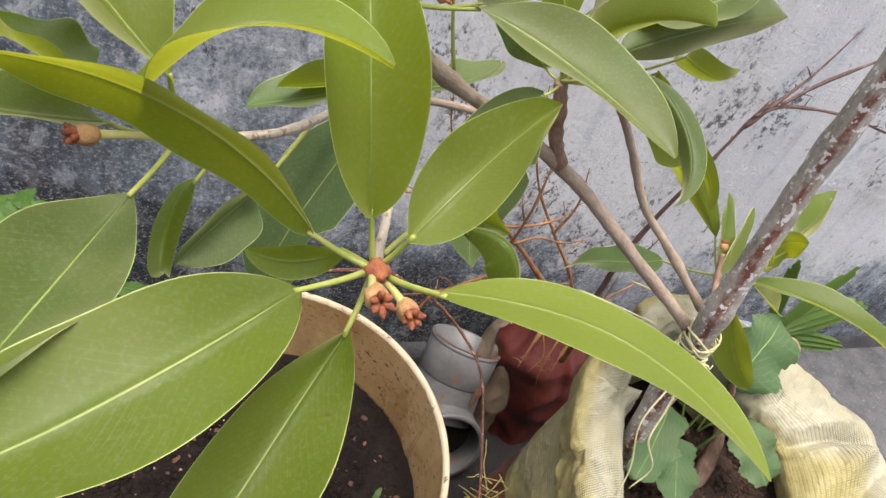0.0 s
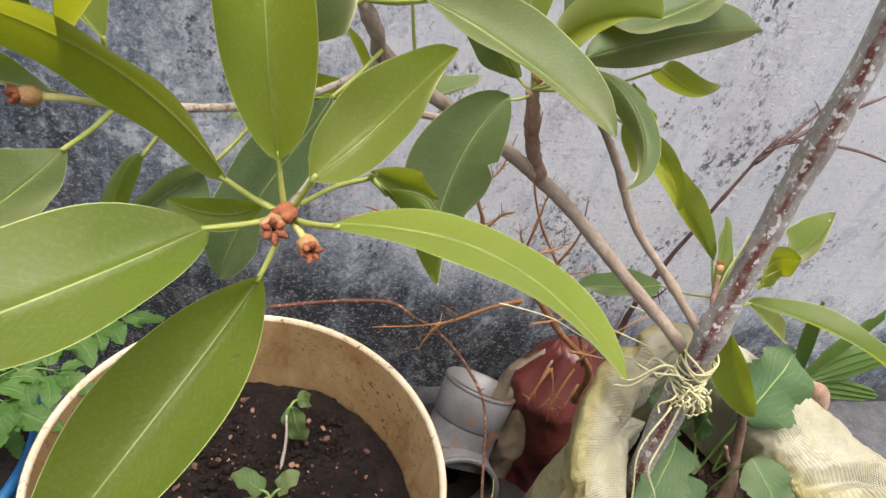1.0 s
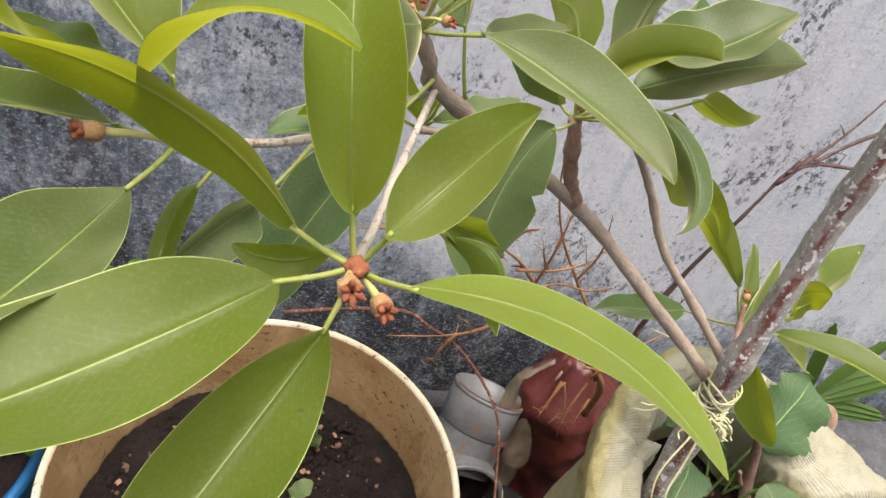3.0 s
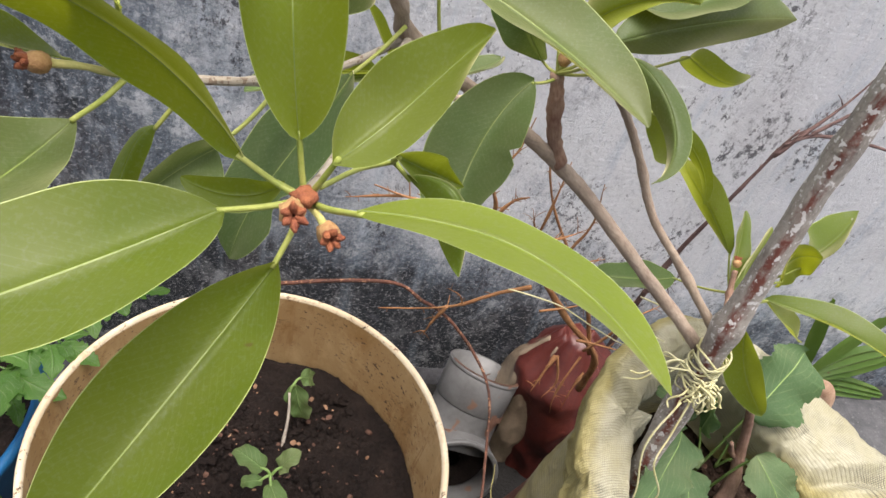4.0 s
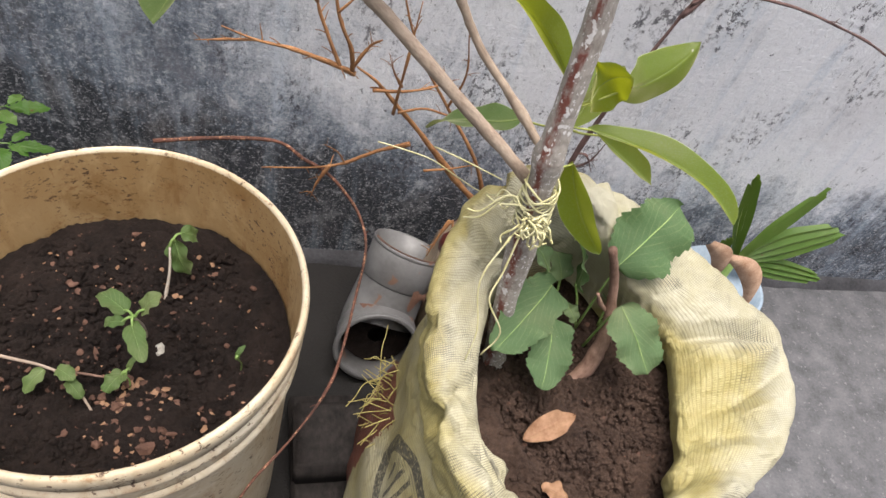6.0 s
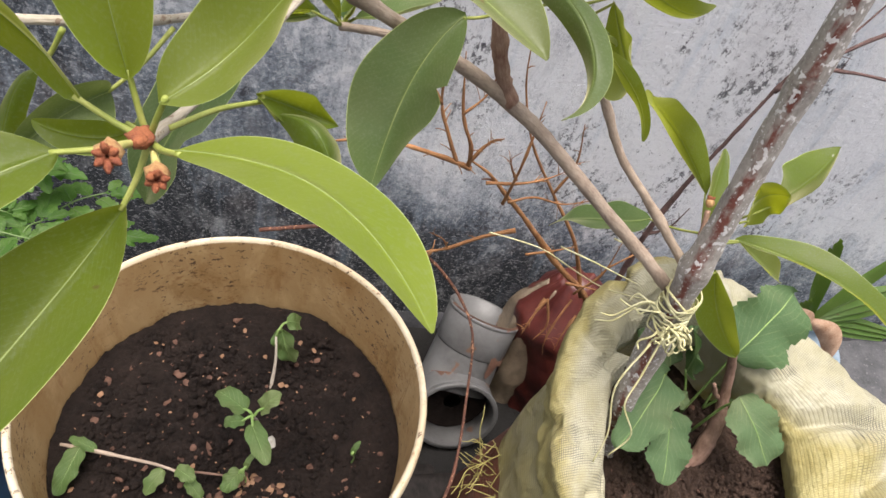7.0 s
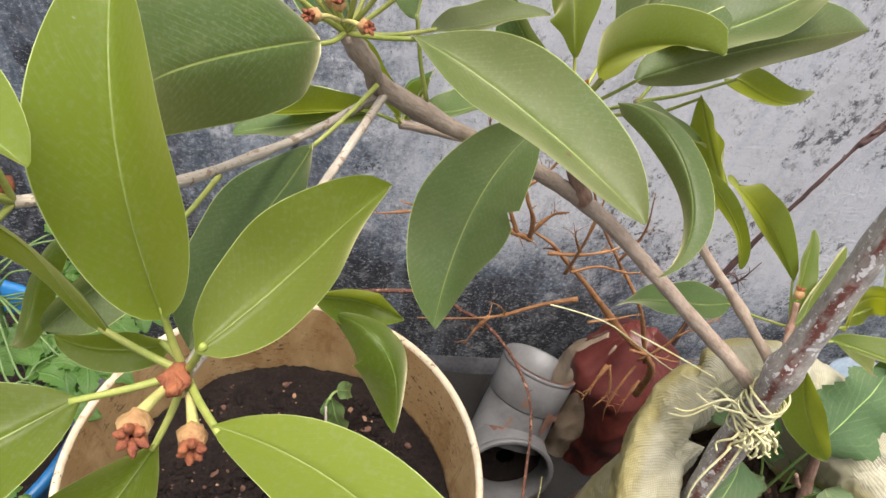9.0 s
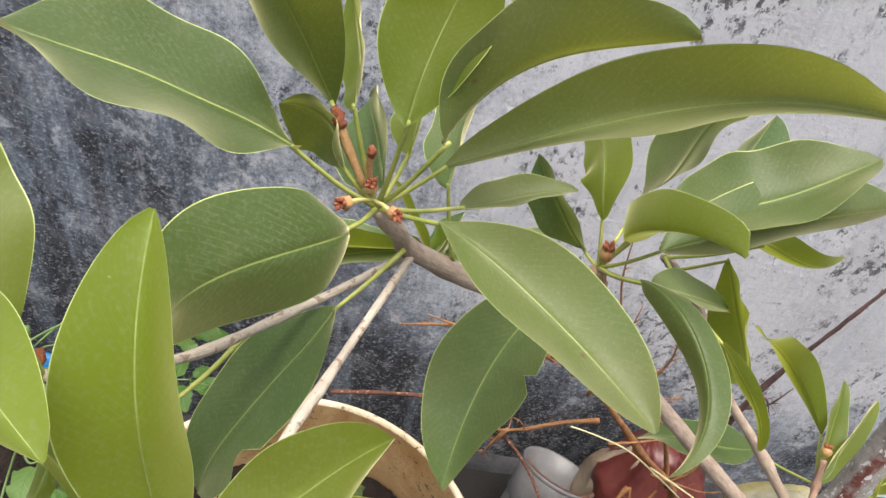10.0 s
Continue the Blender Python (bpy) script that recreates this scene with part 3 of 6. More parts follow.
def blade(bm, base, tip, half, roll=0.0, fold=0.0, sag=0.0, sway=0.0, seed=0, nu=22, wave=0.10, rib=True, shape=0.75, lobes=0.0, teeth=0, torn=None, peak=1.0, bow=0.0, twist=0.0, bite=0.10):
    """A leaf blade from base to tip: half its width, turned by roll (degrees) from facing up, its halves folded up, its middle
    off the chord by sag (along its face) and sway (sideways); bow bends it into an S, twist (degrees) turns its end against its base.
    Materials: 0 blade, 1 rib, 3 margin."""
    B, T = Vector(base), Vector(tip)
    axis = (T - B).normalized()
    up = Vector((0, 0, 1))
    ref = up - axis * up.dot(axis)
    if ref.length < 0.15:
        ref = Vector((0, -1, 0)) + axis * axis.y
    ref.normalize()
    face = Matrix.Rotation(radians(roll), 3, axis) @ ref
    side = face.cross(axis)
    M = (B + T) / 2 + face * sag + side * sway
    C = M * 2 - (B + T) / 2
    uvl = bm.loops.layers.uv.verify()
    vs = (-1, -0.985, -0.72, -0.45, -0.2, -0.016, 0.0, 0.016, 0.2, 0.45, 0.72, 0.985, 1)
    rng = random.Random(seed)
    p1, p2, fr = rng.uniform(0, 6), rng.uniform(0, 6), rng.uniform(1.5, 2.6)
    rows = []
    f = radians(fold)
    for i in range(nu + 1):
        u = i / nu
        p = B * (1 - u) ** 2 + C * 2 * u * (1 - u) + T * u * u + face * (bow * 4 * u * (1 - u) * (2 * u - 1))
        t = ((C - B) * (2 - 2 * u) + (T - C) * (2 * u) + face * (bow * 4 * (6 * u - 6 * u * u - 1))).normalized()
        s = (Matrix.Rotation(radians(twist * (u - 0.5)), 3, axis) @ face).cross(t).normalized()
        nn = t.cross(s)
        x = abs(2 * u ** peak - 1)
        w = half * max(0.0, 1 - x ** 2.1) ** shape + 0.0004
        row = []
        for v in vs:
            a = abs(v)
            wv = w
            if lobes:
                wv *= 1 + lobes * math.sin(u * 17 + (1 if v > 0 else 2.2) + p1) * a
            if teeth:
                wv *= 1 - bite * a * ((u * teeth + (0.3 if v > 0 else 0.0)) % 1.0)
            if torn and v * torn[2] > 0 and torn[0] < u < torn[1]:
                wv *= 1 - torn[3] * (a > 0.3) * math.sin(math.pi * (u - torn[0]) / (torn[1] - torn[0])) ** 0.5
            z = wv * a ** 1.5 * math.sin(f)
            z += half * wave * a * a * math.sin(6.28 * fr * u + (p1 if v > 0 else p2))
            z += half * 0.5 * wave * noise.noise((u * 3 + seed, v * 1.4, 0.3))
            if rib and a < 0.1:
                z += 0.0004 * (1 - u) if v == 0 else 0.0
            row.append(bm.verts.new(p + s * (wv * v * math.cos(f)) + nn * z))
        rows.append(row)
    for i in range(nu):
        for j in range(len(vs) - 1):
            q = bm.faces.new((rows[i][j], rows[i + 1][j], rows[i + 1][j + 1], rows[i][j + 1]))
            edge = j in (0, len(vs) - 2)
            q.material_index = 3 if edge else 1 if (rib and j in (5, 6)) else 0
            for lp, (a, b) in zip(q.loops, ((i, j), (i + 1, j), (i + 1, j + 1), (i, j + 1))):
                lp[uvl].uv = (a / nu, 0.5 + 0.5 * vs[b])
    return axis


# ---- the setting ----
ground_bm = bmesh.new()
GRID = 60
def ground_x(k): return (k / GRID * 2 - 1) ** 3 * 400 + 0.4
gv = [[ground_bm.verts.new((ground_x(i), ground_x(j) - 0.3, 0.0)) for j in range(GRID + 1)] for i in range(GRID + 1)]
for i in range(GRID):
    for j in range(GRID):
        ground_bm.faces.new((gv[i][j], gv[i + 1][j], gv[i + 1][j + 1], gv[i][j + 1]))
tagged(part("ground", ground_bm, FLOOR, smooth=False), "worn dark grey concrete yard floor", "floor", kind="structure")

wall_bm = bmesh.new()
WX0, WX1, WZ, WY = -2.6, 3.2, 0.80, 0.342
cols, lines = 110, 36
wv = []
for i in range(cols + 1):
    x = WX0 + (WX1 - WX0) * i / cols
    col = []
    for j in range(lines + 1):
        z = WZ * j / lines
        dy = 0.004 * noise.noise((x * 3, 7.0, z * 3)) + 0.0015 * noise.noise((x * 14, 2.0, z * 14))
        col.append(wall_bm.verts.new((x, WY + dy, z)))
    wv.append(col)
for i in range(cols):
    for j in range(lines):
        wall_bm.faces.new((wv[i][j], wv[i + 1][j], wv[i + 1][j + 1], wv[i][j + 1]))
back = [wall_bm.verts.new(p) for p in ((WX0, WY + 0.2, 0), (WX1, WY + 0.2, 0), (WX1, WY + 0.2, WZ), (WX0, WY + 0.2, WZ))]
wall_bm.faces.new((back[1], back[0], back[3], back[2]))
wall_bm.faces.new([wv[i][lines] for i in range(cols + 1)] + [back[2], back[3]])
wall_bm.faces.new([wv[0][j] for j in range(lines + 1)] + [back[3], back[0]])
wall_bm.faces.new([wv[cols][j] for j in range(lines, -1, -1)] + [back[1], back[2]])
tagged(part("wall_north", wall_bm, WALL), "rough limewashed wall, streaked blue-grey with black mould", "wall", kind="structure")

# a wall out of view, added only to hold back light from the south
blocker_bm = bmesh.new()
box(blocker_bm, (-3.6, -2.75, 0.0), (4.2, -2.55, 2.2), 0.01)
tagged(part("unseen_wall_south", blocker_bm, SKY_BLOCKER, smooth=False), "unseen plain grey wall added to block the low southern sky", "wall", kind="structure")

fillet_bm = bmesh.new()
fv = []
for i in range(140):
    x = -1.5 + 3.6 * i / 139
    d = 0.016 + 0.006 * noise.noise((x * 9, 0, 0)) + 0.003 * noise.noise((x * 37, 4, 0))
    h = 0.012 + 0.004 * noise.noise((x * 12, 9, 0))
    fv.append([fillet_bm.verts.new(p) for p in ((x, WY + 0.01, h + 0.008), (x, WY - d * 0.5, h), (x, WY - d, 0.004), (x, WY - d - 0.004, -0.004))])
for a, b in zip(fv, fv[1:]):
    for k in range(3):
        fillet_bm.faces.new((a[k + 1], b[k + 1], b[k], a[k]))
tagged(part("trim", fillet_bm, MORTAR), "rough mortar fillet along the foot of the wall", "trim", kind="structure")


# ---- the paint bucket with its soil ----
RIM_Z, RIM_R, SOIL_Z = 0.385, 0.150, 0.302
bucket = thing("bucket", (0, 0, 0), "weathered cream plastic paint bucket half full of soil", "bucket")
bm = bmesh.new()
lathe(bm, [(0.0, 0.002), (0.122, 0.002), (0.126, 0.006), (0.1285, 0.03), (0.1415, 0.315), (0.1430, 0.322), (0.1430, 0.330), (0.1442, 0.345), (0.1448, 0.352), (0.1448, 0.358), (0.1470, 0.3725)], (0, 0.002, 0), 96)
part("body", bm, BUCKET_OUT, bucket)
bm = bmesh.new()
lathe(bm, [(0.1450 - 0.0100 * k / 14, 0.3845 - 0.142 * k / 14) for k in range(15)], (0, 0.002, 0), 96)
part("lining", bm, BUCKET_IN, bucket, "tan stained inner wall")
bm = bmesh.new()
lathe(bm, [(0.1449, 0.3838), (0.1458, 0.3868), (0.1482, 0.3880), (0.1502, 0.3862), (0.1511, 0.381), (0.1508, 0.3735), (0.1490, 0.3715), (0.1462, 0.3720)], (0, 0.002, 0), 96)
part("rim", bm, BUCKET_RIM, bucket, "pale worn rim")
for z, r, name in ((0.352, 0.1482, "collar"), (0.322, 0.1462, "collar")):
    bm = bmesh.new()
    lathe(bm, [(r - 0.0025, z + 0.005), (r, z + 0.004), (r + 0.0012, z), (r, z - 0.004), (r - 0.0025, z - 0.005)], (0, 0.002, 0), 96)
    part(name, bm, BUCKET_OUT, bucket)
settle(bucket)


def soil_bed(name, label, centre, radius, z, mat, seed, rough=0.006, squash=(1, 1), rise=0.0):
    bm = bmesh.new()
    nr, na = 90, 240
    rows = []
    for i in range(nr + 1):
        r = radius * i / nr
        row = []
        for j in range(na):
            a = 2 * math.pi * j / na
            x, y = centre[0] + math.cos(a) * r * squash[0], centre[1] + math.sin(a) * r * squash[1]
            h = rough * 1.6 * noise.noise((x * 22, y * 22, seed)) + rough * noise.noise((x * 70, y * 70, seed)) + rough * 0.7 * noise.noise((x * 210, y * 210, seed))
            h += rise * (i / nr) ** 6
            row.append(bm.verts.new((x, y, z + h)))
        rows.append(row)
    for i in range(nr):
        for j in range(na):
            bm.faces.new((rows[i][j], rows[i][(j + 1) % na], rows[i + 1][(j + 1) % na], rows[i + 1][j]))
    bmesh.ops.remove_doubles(bm, verts=bm.verts, dist=1e-6)
    return tagged(part(name, bm, mat), label, "soil", kind="stuff")


soil_bed("soil", "dark crumbly potting soil in the bucket", (0, 0), 0.1385, SOIL_Z, SOIL, 3.0, 0.0045, rise=0.004)


def ball():
    """Corners and faces of a 20-sided ball."""
    b = bmesh.new()
    bmesh.ops.create_icosphere(b, subdivisions=1, radius=1)
    b.verts.ensure_lookup_table()
    out = [v.co.copy() for v in b.verts], [[v.index for v in f.verts] for f in b.faces]
    b.free()
    return out


BALL_V, BALL_F = ball()


def crumbs(name, label, centre, radius, z, mats, count, seed, sizes, squash=(1, 1), sprinkle=0.05):
    """Loose crumbs and chips scattered over a bed of soil."""
    rng = random.Random(seed)
    verts, faces, which = [], [], []
    for k in range(count):
        a, r = rng.uniform(0, 6.283), radius * math.sqrt(rng.random())
        s = sizes[0] + (sizes[1] - sizes[0]) * rng.random() ** 3
        chip = rng.random() < sprinkle
        at = Vector((centre[0] + math.cos(a) * r * squash[0], centre[1] + math.sin(a) * r * squash[1], z + s * rng.uniform(0.0, 0.5)))
        turn = Euler((rng.uniform(-0.6, 0.6), rng.uniform(-0.6, 0.6), rng.uniform(0, 6))).to_matrix()
        sx = Vector((s * rng.uniform(0.6, 1.5), s * rng.uniform(0.6, 1.2), s * (0.25 if chip else 0.7)))
        first = len(verts)
        for c in BALL_V:
            q = c * (1 + 0.5 * noise.noise(c * 1.6 + Vector((k * 3.1, 0, 0))))
            verts.append(at + turn @ Vector((q.x * sx.x, q.y * sx.y, q.z * sx.z)))
        faces.extend([[first + i for i in f] for f in BALL_F])
        which.extend([1 if chip else 0] * len(BALL_F))
    me = bpy.data.meshes.new(name)
    me.from_pydata(verts, [], faces)
    for m in mats:
        me.materials.append(m)
    me.polygons.foreach_set("material_index", which)
    return tagged(new(name, me), label, "soil", kind="stuff")


crumbs("soil_crumbs", "loose soil crumbs and red-brown chips in the bucket", (0, 0), 0.132, SOIL_Z, [SOIL, CHIP], 4200, 5, (0.0007, 0.0046), sprinkle=0.07)


# ---- the sack: rolled cuff, gathered to the trunk at one side ----
SACK_C = Vector((0.385, -0.055, 0))
# stations round the mouth: outer x, y, inner x, y, height of the crest
SACK_MOUTH = [(0.262, 0.030, 0.299, 0.018, 0.474), (0.305, 0.056, 0.322, 0.032, 0.497), (0.348, 0.070, 0.352, 0.042, 0.487), (0.398, 0.075, 0.386, 0.034, 0.464), (0.448, 0.064, 0.411, 0.010, 0.441),
              (0.496, 0.038, 0.437, -0.010, 0.421), (0.541, 0.004, 0.456, -0.030, 0.408), (0.565, -0.034, 0.460, -0.050, 0.402), (0.556, -0.080, 0.450, -0.092, 0.399), (0.532, -0.122, 0.438, -0.132, 0.397),
              (0.480, -0.168, 0.414, -0.162, 0.397), (0.390, -0.200, 0.360, -0.178, 0.397), (0.300, -0.196, 0.306, -0.168, 0.399), (0.254, -0.150, 0.284, -0.142, 0.403), (0.239, -0.100, 0.276, -0.096, 0.409),
              (0.237, -0.055, 0.285, -0.048, 0.421), (0.243, -0.012, 0.294, -0.006, 0.442)]
# creases in the cuff: place on the ring, drift across it, width, depth (minus: a ridge), from and to across
SACK_CREASE = [(6.66, 2.8, 0.40, 0.018, 0.36, 0.60), (7.20, -1.6, 0.36, -0.008, 0.40, 0.58), (7.78, -2.6, 0.46, 0.018, 0.36, 0.58), (8.75, 1.2, 0.40, 0.015, 0.36, 0.60),
               (9.55, 1.2, 0.45, 0.009, 0.20, 0.80), (5.35, 3.2, 0.24, 0.003, 0.35, 0.60), (4.10, -2.4, 0.24, 0.003, 0.35, 0.60), (2.45, 1.6, 0.25, 0.006, 0.30, 0.90), (3.20, -1.2, 0.18, 0.005, 0.40, 0.95),
               (0.40, 1.4, 0.16, 0.009, 0.20, 0.80), (16.55, 1.8, 0.20, 0.010, 0.15, 0.62), (15.75, -2.6, 0.30, 0.006, 0.30, 0.90), (14.95, 2.2, 0.22, 0.005, 0.45, 0.95), (14.10, -1.2, 0.20, 0.007, 0.40, 0.95),
               (13.40, 2.4, 0.40, 0.007, 0.20, 0.85), (12.50, -1.8, 0.35, 0.007, 0.20, 0.90), (11.40, 1.7, 0.30, 0.007, 0.20, 0.90), (10.40, -1.8, 0.30, 0.008, 0.20, 0.90)]
RING = len(SACK_MOUTH)


def closed(points, steps):
    n = len(points)
    out = []
    for i in range(n):
        a, b, c, d = points[i - 1], points[i], points[(i + 1) % n], points[(i + 2) % n]
        for k in range(steps):
            t = k / steps
            out.append(tuple(0.5 * (2 * q + (r - p) * t + (2 * p - 5 * q + 4 * r - w) * t * t + (3 * q - p - 3 * r + w) * t ** 3) for p, q, r, w in zip(a, b, c, d)))
    return out


MOUTH = closed(SACK_MOUTH, 26)


def slack(k):
    """1 where the cuff is broad and crumpled, to the east, 0 elsewhere."""
    return max(0.0, 1.0 - abs(k - 7.6) / 2.6) ** 0.6


def ring_sheet(bm, rows, uv_scale):
    """Join closed rows of points into a sheet; UV: round, across."""
    uvl = bm.loops.layers.uv.verify()
    made = [[bm.verts.new(p) for p in row] for row in rows]
    m = len(made[0])
    for i in range(len(made) - 1):
        for j in range(m):
            f = bm.faces.new((made[i][j], made[i][(j + 1) % m], made[i + 1][(j + 1) % m], made[i + 1][j]))
            for lp, (a, b) in zip(f.loops, ((j, i), (j + 1, i), (j + 1, i + 1), (j, i + 1))):
                lp[uvl].uv = (a / m * uv_scale[0], b / (len(made) - 1) * uv_scale[1])


def cuff_column(j):
    """One line of cloth across the cuff, from deep inside over the crest to its outer lower hem."""
    ox, oy, ix, iy, z = MOUTH[j]
    k = j / len(MOUTH) * RING
    wide = slack(k)
    O, I = Vector((ox, oy, z)), Vector((ix, iy, z))
    across = O - I
    out = across.normalized()
    lip = 0.020 + 0.016 * wide
    line = [I + across * 0.30 + Vector((0, 0, -0.105)), I + across * 0.26 + Vector((0, 0, -0.078)), I + across * 0.06 + Vector((0, 0, -lip - 0.016)), I + across * 0.10 + Vector((0, 0, -lip * 0.62)),
            I + across * (0.42 + 0.14 * wide) + Vector((0, 0, -0.002)), I + across * (0.74 + 0.06 * wide) + Vector((0, 0, -0.001)), O - out * 0.002 + Vector((0, 0, -0.009)), O - out * 0.001 + Vector((0, 0, -0.032)),
            O - out * 0.002 + Vector((0, 0, -0.052)), O - out * 0.009 + Vector((0, 0, -0.066))]
    col = spline(line, 7)
    n = len(col)
    done = []
    for i, p in enumerate(col):
        v = i / (n - 1)
        t = (col[min(i + 1, n - 1)] - col[max(i - 1, 0)]).normalized()
        face = t.cross(Vector((out.y, -out.x, 0))).normalized()
        if face.dot(Vector((0, 0, 1)) + out * 0.6) < 0:
            face = -face
        w = 0.0
        for at, drift, size, deep, lo, hi in SACK_CREASE:
            d = k - at - drift * (v - 0.5) - 0.10 * noise.noise((v * 5, at, 2.0))
            d = (d + RING / 2) % RING - RING / 2
            if abs(d) < size and lo - 0.1 < v < hi + 0.1:
                fade = max(0.0, min(1.0, (v - lo + 0.1) / 0.15)) * max(0.0, min(1.0, (hi + 0.1 - v) / 0.15))
                w -= deep * fade * (1 - abs(d) / size)
        # long tucks that run with the arm, and fine crumpling
        run = v * 10 + 1.6 * noise.noise((k * 0.9, v * 2, 5.0))
        w += 0.0030 * (0.3 - abs(noise.noise((k * 1.1, run, 1.0)))) + 0.0030 * noise.noise(p * 20)
        w += 0.0016 * (0.3 - abs(noise.noise((k * 5.0 + v * 7, run * 1.5, 4.0)))) + 0.0009 * (0.3 - abs(noise.noise(p * 130)))
        # the cream top breaks along a sharp ridge into the thin yellow side
        ridge = abs(v - 0.66 - 0.035 * noise.noise((k * 1.7, 3.0, 8.0)))
        w += (1 - wide) * 0.0045 * max(0.0, 1 - ridge / 0.10)
        hem = max(0.0, min(1.0, (v - 0.68) / 0.08)) * (1 - wide)
        w += hem * 0.0075 * (0.30 - abs(noise.noise(Vector((p.x * 52 + 3, p.y * 52, p.z * 30)))))
        done.append(p + face * w)
    return done


sack = thing("grow_sack", (SACK_C.x, SACK_C.y, 0), "cream woven plastic sack of soil with rolled-down cuff", "sack")
columns = [cuff_column(j) for j in range(len(MOUTH))]
bm = bmesh.new()
ring_sheet(bm, list(zip(*columns)), (3.2, 1.0))
part("cuff", bm, SACK, sack, "rolled cream cuff with yellowed folds")


def body_column(j):
    ox, oy, _, _, z = MOUTH[j]
    west = max(0.0, min(1.0, (0.36 - ox) / 0.10))
    east = max(0.0, min(1.0, (ox - 0.40) / 0.08))
    line = [Vector((ox, oy, z - 0.040))]
    for s, h in ((0.99, 0.33), (1.03, 0.26), (1.08, 0.18), (1.10, 0.10), (1.07, 0.045), (1.0, 0.014), (0.9, 0.003)):
        s -= east * 0.16
        s += west * 0.10 * max(0.0, min(1.0, (0.32 - h) / 0.20))
        line.append(Vector((SACK_C.x + (ox - SACK_C.x) * s, SACK_C.y + (oy - SACK_C.y) * s, h)))
    line[0] -= (line[0] - Vector((SACK_C.x, SACK_C.y, line[0].z))).normalized() * 0.008
    done = []
    for p in spline(line, 7):
        out = (p - Vector((SACK_C.x, SACK_C.y, p.z))).normalized()
        w = 0.008 * noise.noise(p * 14) + 0.007 * (0.3 - abs(noise.noise(Vector((p.x * 26, p.y * 26, p.z * 12)))))
        done.append(p + out * w * min(1.0, p.z / 0.03))
    return done


bm = bmesh.new()
ring_sheet(bm, list(zip(*[body_column(j) for j in range(len(MOUTH))])), (3.2, 1.2))
part("body", bm, SACK_BODY, sack, "yellowed front with a faded red and black print")
settle(sack)
soil_bed("soil", "brown granular potting soil in the sack", (0.394, -0.050), 0.125, 0.333, SOIL_SACK, 8.0, 0.007, (1.0, 1.0))
crumbs("soil_crumbs", "granular soil crumbs in the sack", (0.394, -0.050), 0.115, 0.334, [SOIL_SACK, CHIP], 5000, 6, (0.0009, 0.0036), sprinkle=0.02)


# ---- the sapodilla tree in the sack ----
tree = thing("sapodilla_tree", (0.31, -0.03, 0.335), "young sapodilla tree with glossy green leaves and withered buds", "tree")


def limb(name, points, radii, mat, seed, knots=3, rough=0.25, seg=12, label="", steps=8):
    bm = bmesh.new()
    tube(bm, points, radii, seg, steps, rough, knots, 0, seed)
    return part(name, bm, mat, tree, label)


WHORL_W, WHORL_A, WHORL_B, WHORL_L, FORK_A = (0.0105, -0.1430, 0.7610), (0.0360, -0.0280, 0.7680), (0.1310, 0.0206, 0.7110), (-0.0370, -0.0980, 0.7590), (0.0510, -0.0130, 0.7370)
SIDE = (0.1688, 0.0452, 0.7005)
WHORL_K = (0.0610, 0.0408, 0.6793)
NODE = (0.1520, 0.0234, 0.6550)
SHOOT_R = (0.3047, 0.0175, 0.5693)
limb("trunk", [(0.3166, -0.0199, 0.3176), (0.3041, -0.0200, 0.3965), (0.2919, -0.0157, 0.5273), (0.2869, -0.0132, 0.5988), (0.2855, -0.0062, 0.6793), (0.2821, -0.0040, 0.7595), (0.2694, 0.0013, 0.8605), (0.2607, 0.0022, 1.0213)],
     (0.0092, 0.0088, 0.0080, 0.0073, 0.0066, 0.0060), TRUNK, 3, 4, 0.12, 24, "grey trunk with a rust-brown scar line")
limb("branch", [(0.3043, -0.0096, 0.5195), (0.2750, -0.0027, 0.5505), (0.2241, 0.0098, 0.5944), (0.1772, 0.0209, 0.6356), NODE, (0.1254, 0.0170, 0.6765), (0.0900, 0.0020, 0.7049), FORK_A, (0.0440, -0.0205, 0.7520), WHORL_A],
     (0.0042, 0.0043, 0.0041, 0.0043, 0.0037, 0.0033, 0.0029, 0.0026), BRANCH, 5, 6, 0.18, 14, "greyish brown branch")
limb("shoot", [NODE, (0.1416, 0.0225, 0.6771), (0.1353, 0.0208, 0.6979), WHORL_B], (0.0040, 0.0036, 0.0034), SHOOT, 7, 4, 0.3)
limb("branch", [(0.3056, 0.0105, 0.5399), (0.2720, 0.0339, 0.5739), (0.2428, 0.0495, 0.6029), (0.2200, 0.0552, 0.6388), (0.1993, 0.0543, 0.6671), (0.1799, 0.0503, 0.6891), SIDE], (0.0030, 0.0028, 0.0027, 0.0025, 0.0022), BRANCH, 9, 4, 0.2)
limb("twig", [FORK_A, (0.0346, -0.0634, 0.7434), (0.0185, -0.1175, 0.7548), WHORL_W], (0.0016, 0.0012, 0.0014), TWIG, 11, 3, 0.2, 10, "pale whitish twig")
limb("twig", [FORK_A, (0.0283, -0.0312, 0.7326), (0.0092, -0.0550, 0.7388), (-0.0091, -0.0820, 0.7513), WHORL_L], (0.0017, 0.0014, 0.0015), TWIG, 12, 3, 0.2, 10, "pale whitish twig")
limb("twig", [(0.0140, -0.1370, 0.7600), (0.0240, -0.1260, 0.7580), (0.0350, -0.1160, 0.7540)], (0.0008, 0.0007), STALK, 13, 0, 0.0, 6)
limb("twig", [(0.1180, 0.0180, 0.6860), (0.0840, 0.0256, 0.6873), WHORL_K], (0.0024, 0.0021, 0.0019), BRANCH, 15, 3, 0.25, 8)
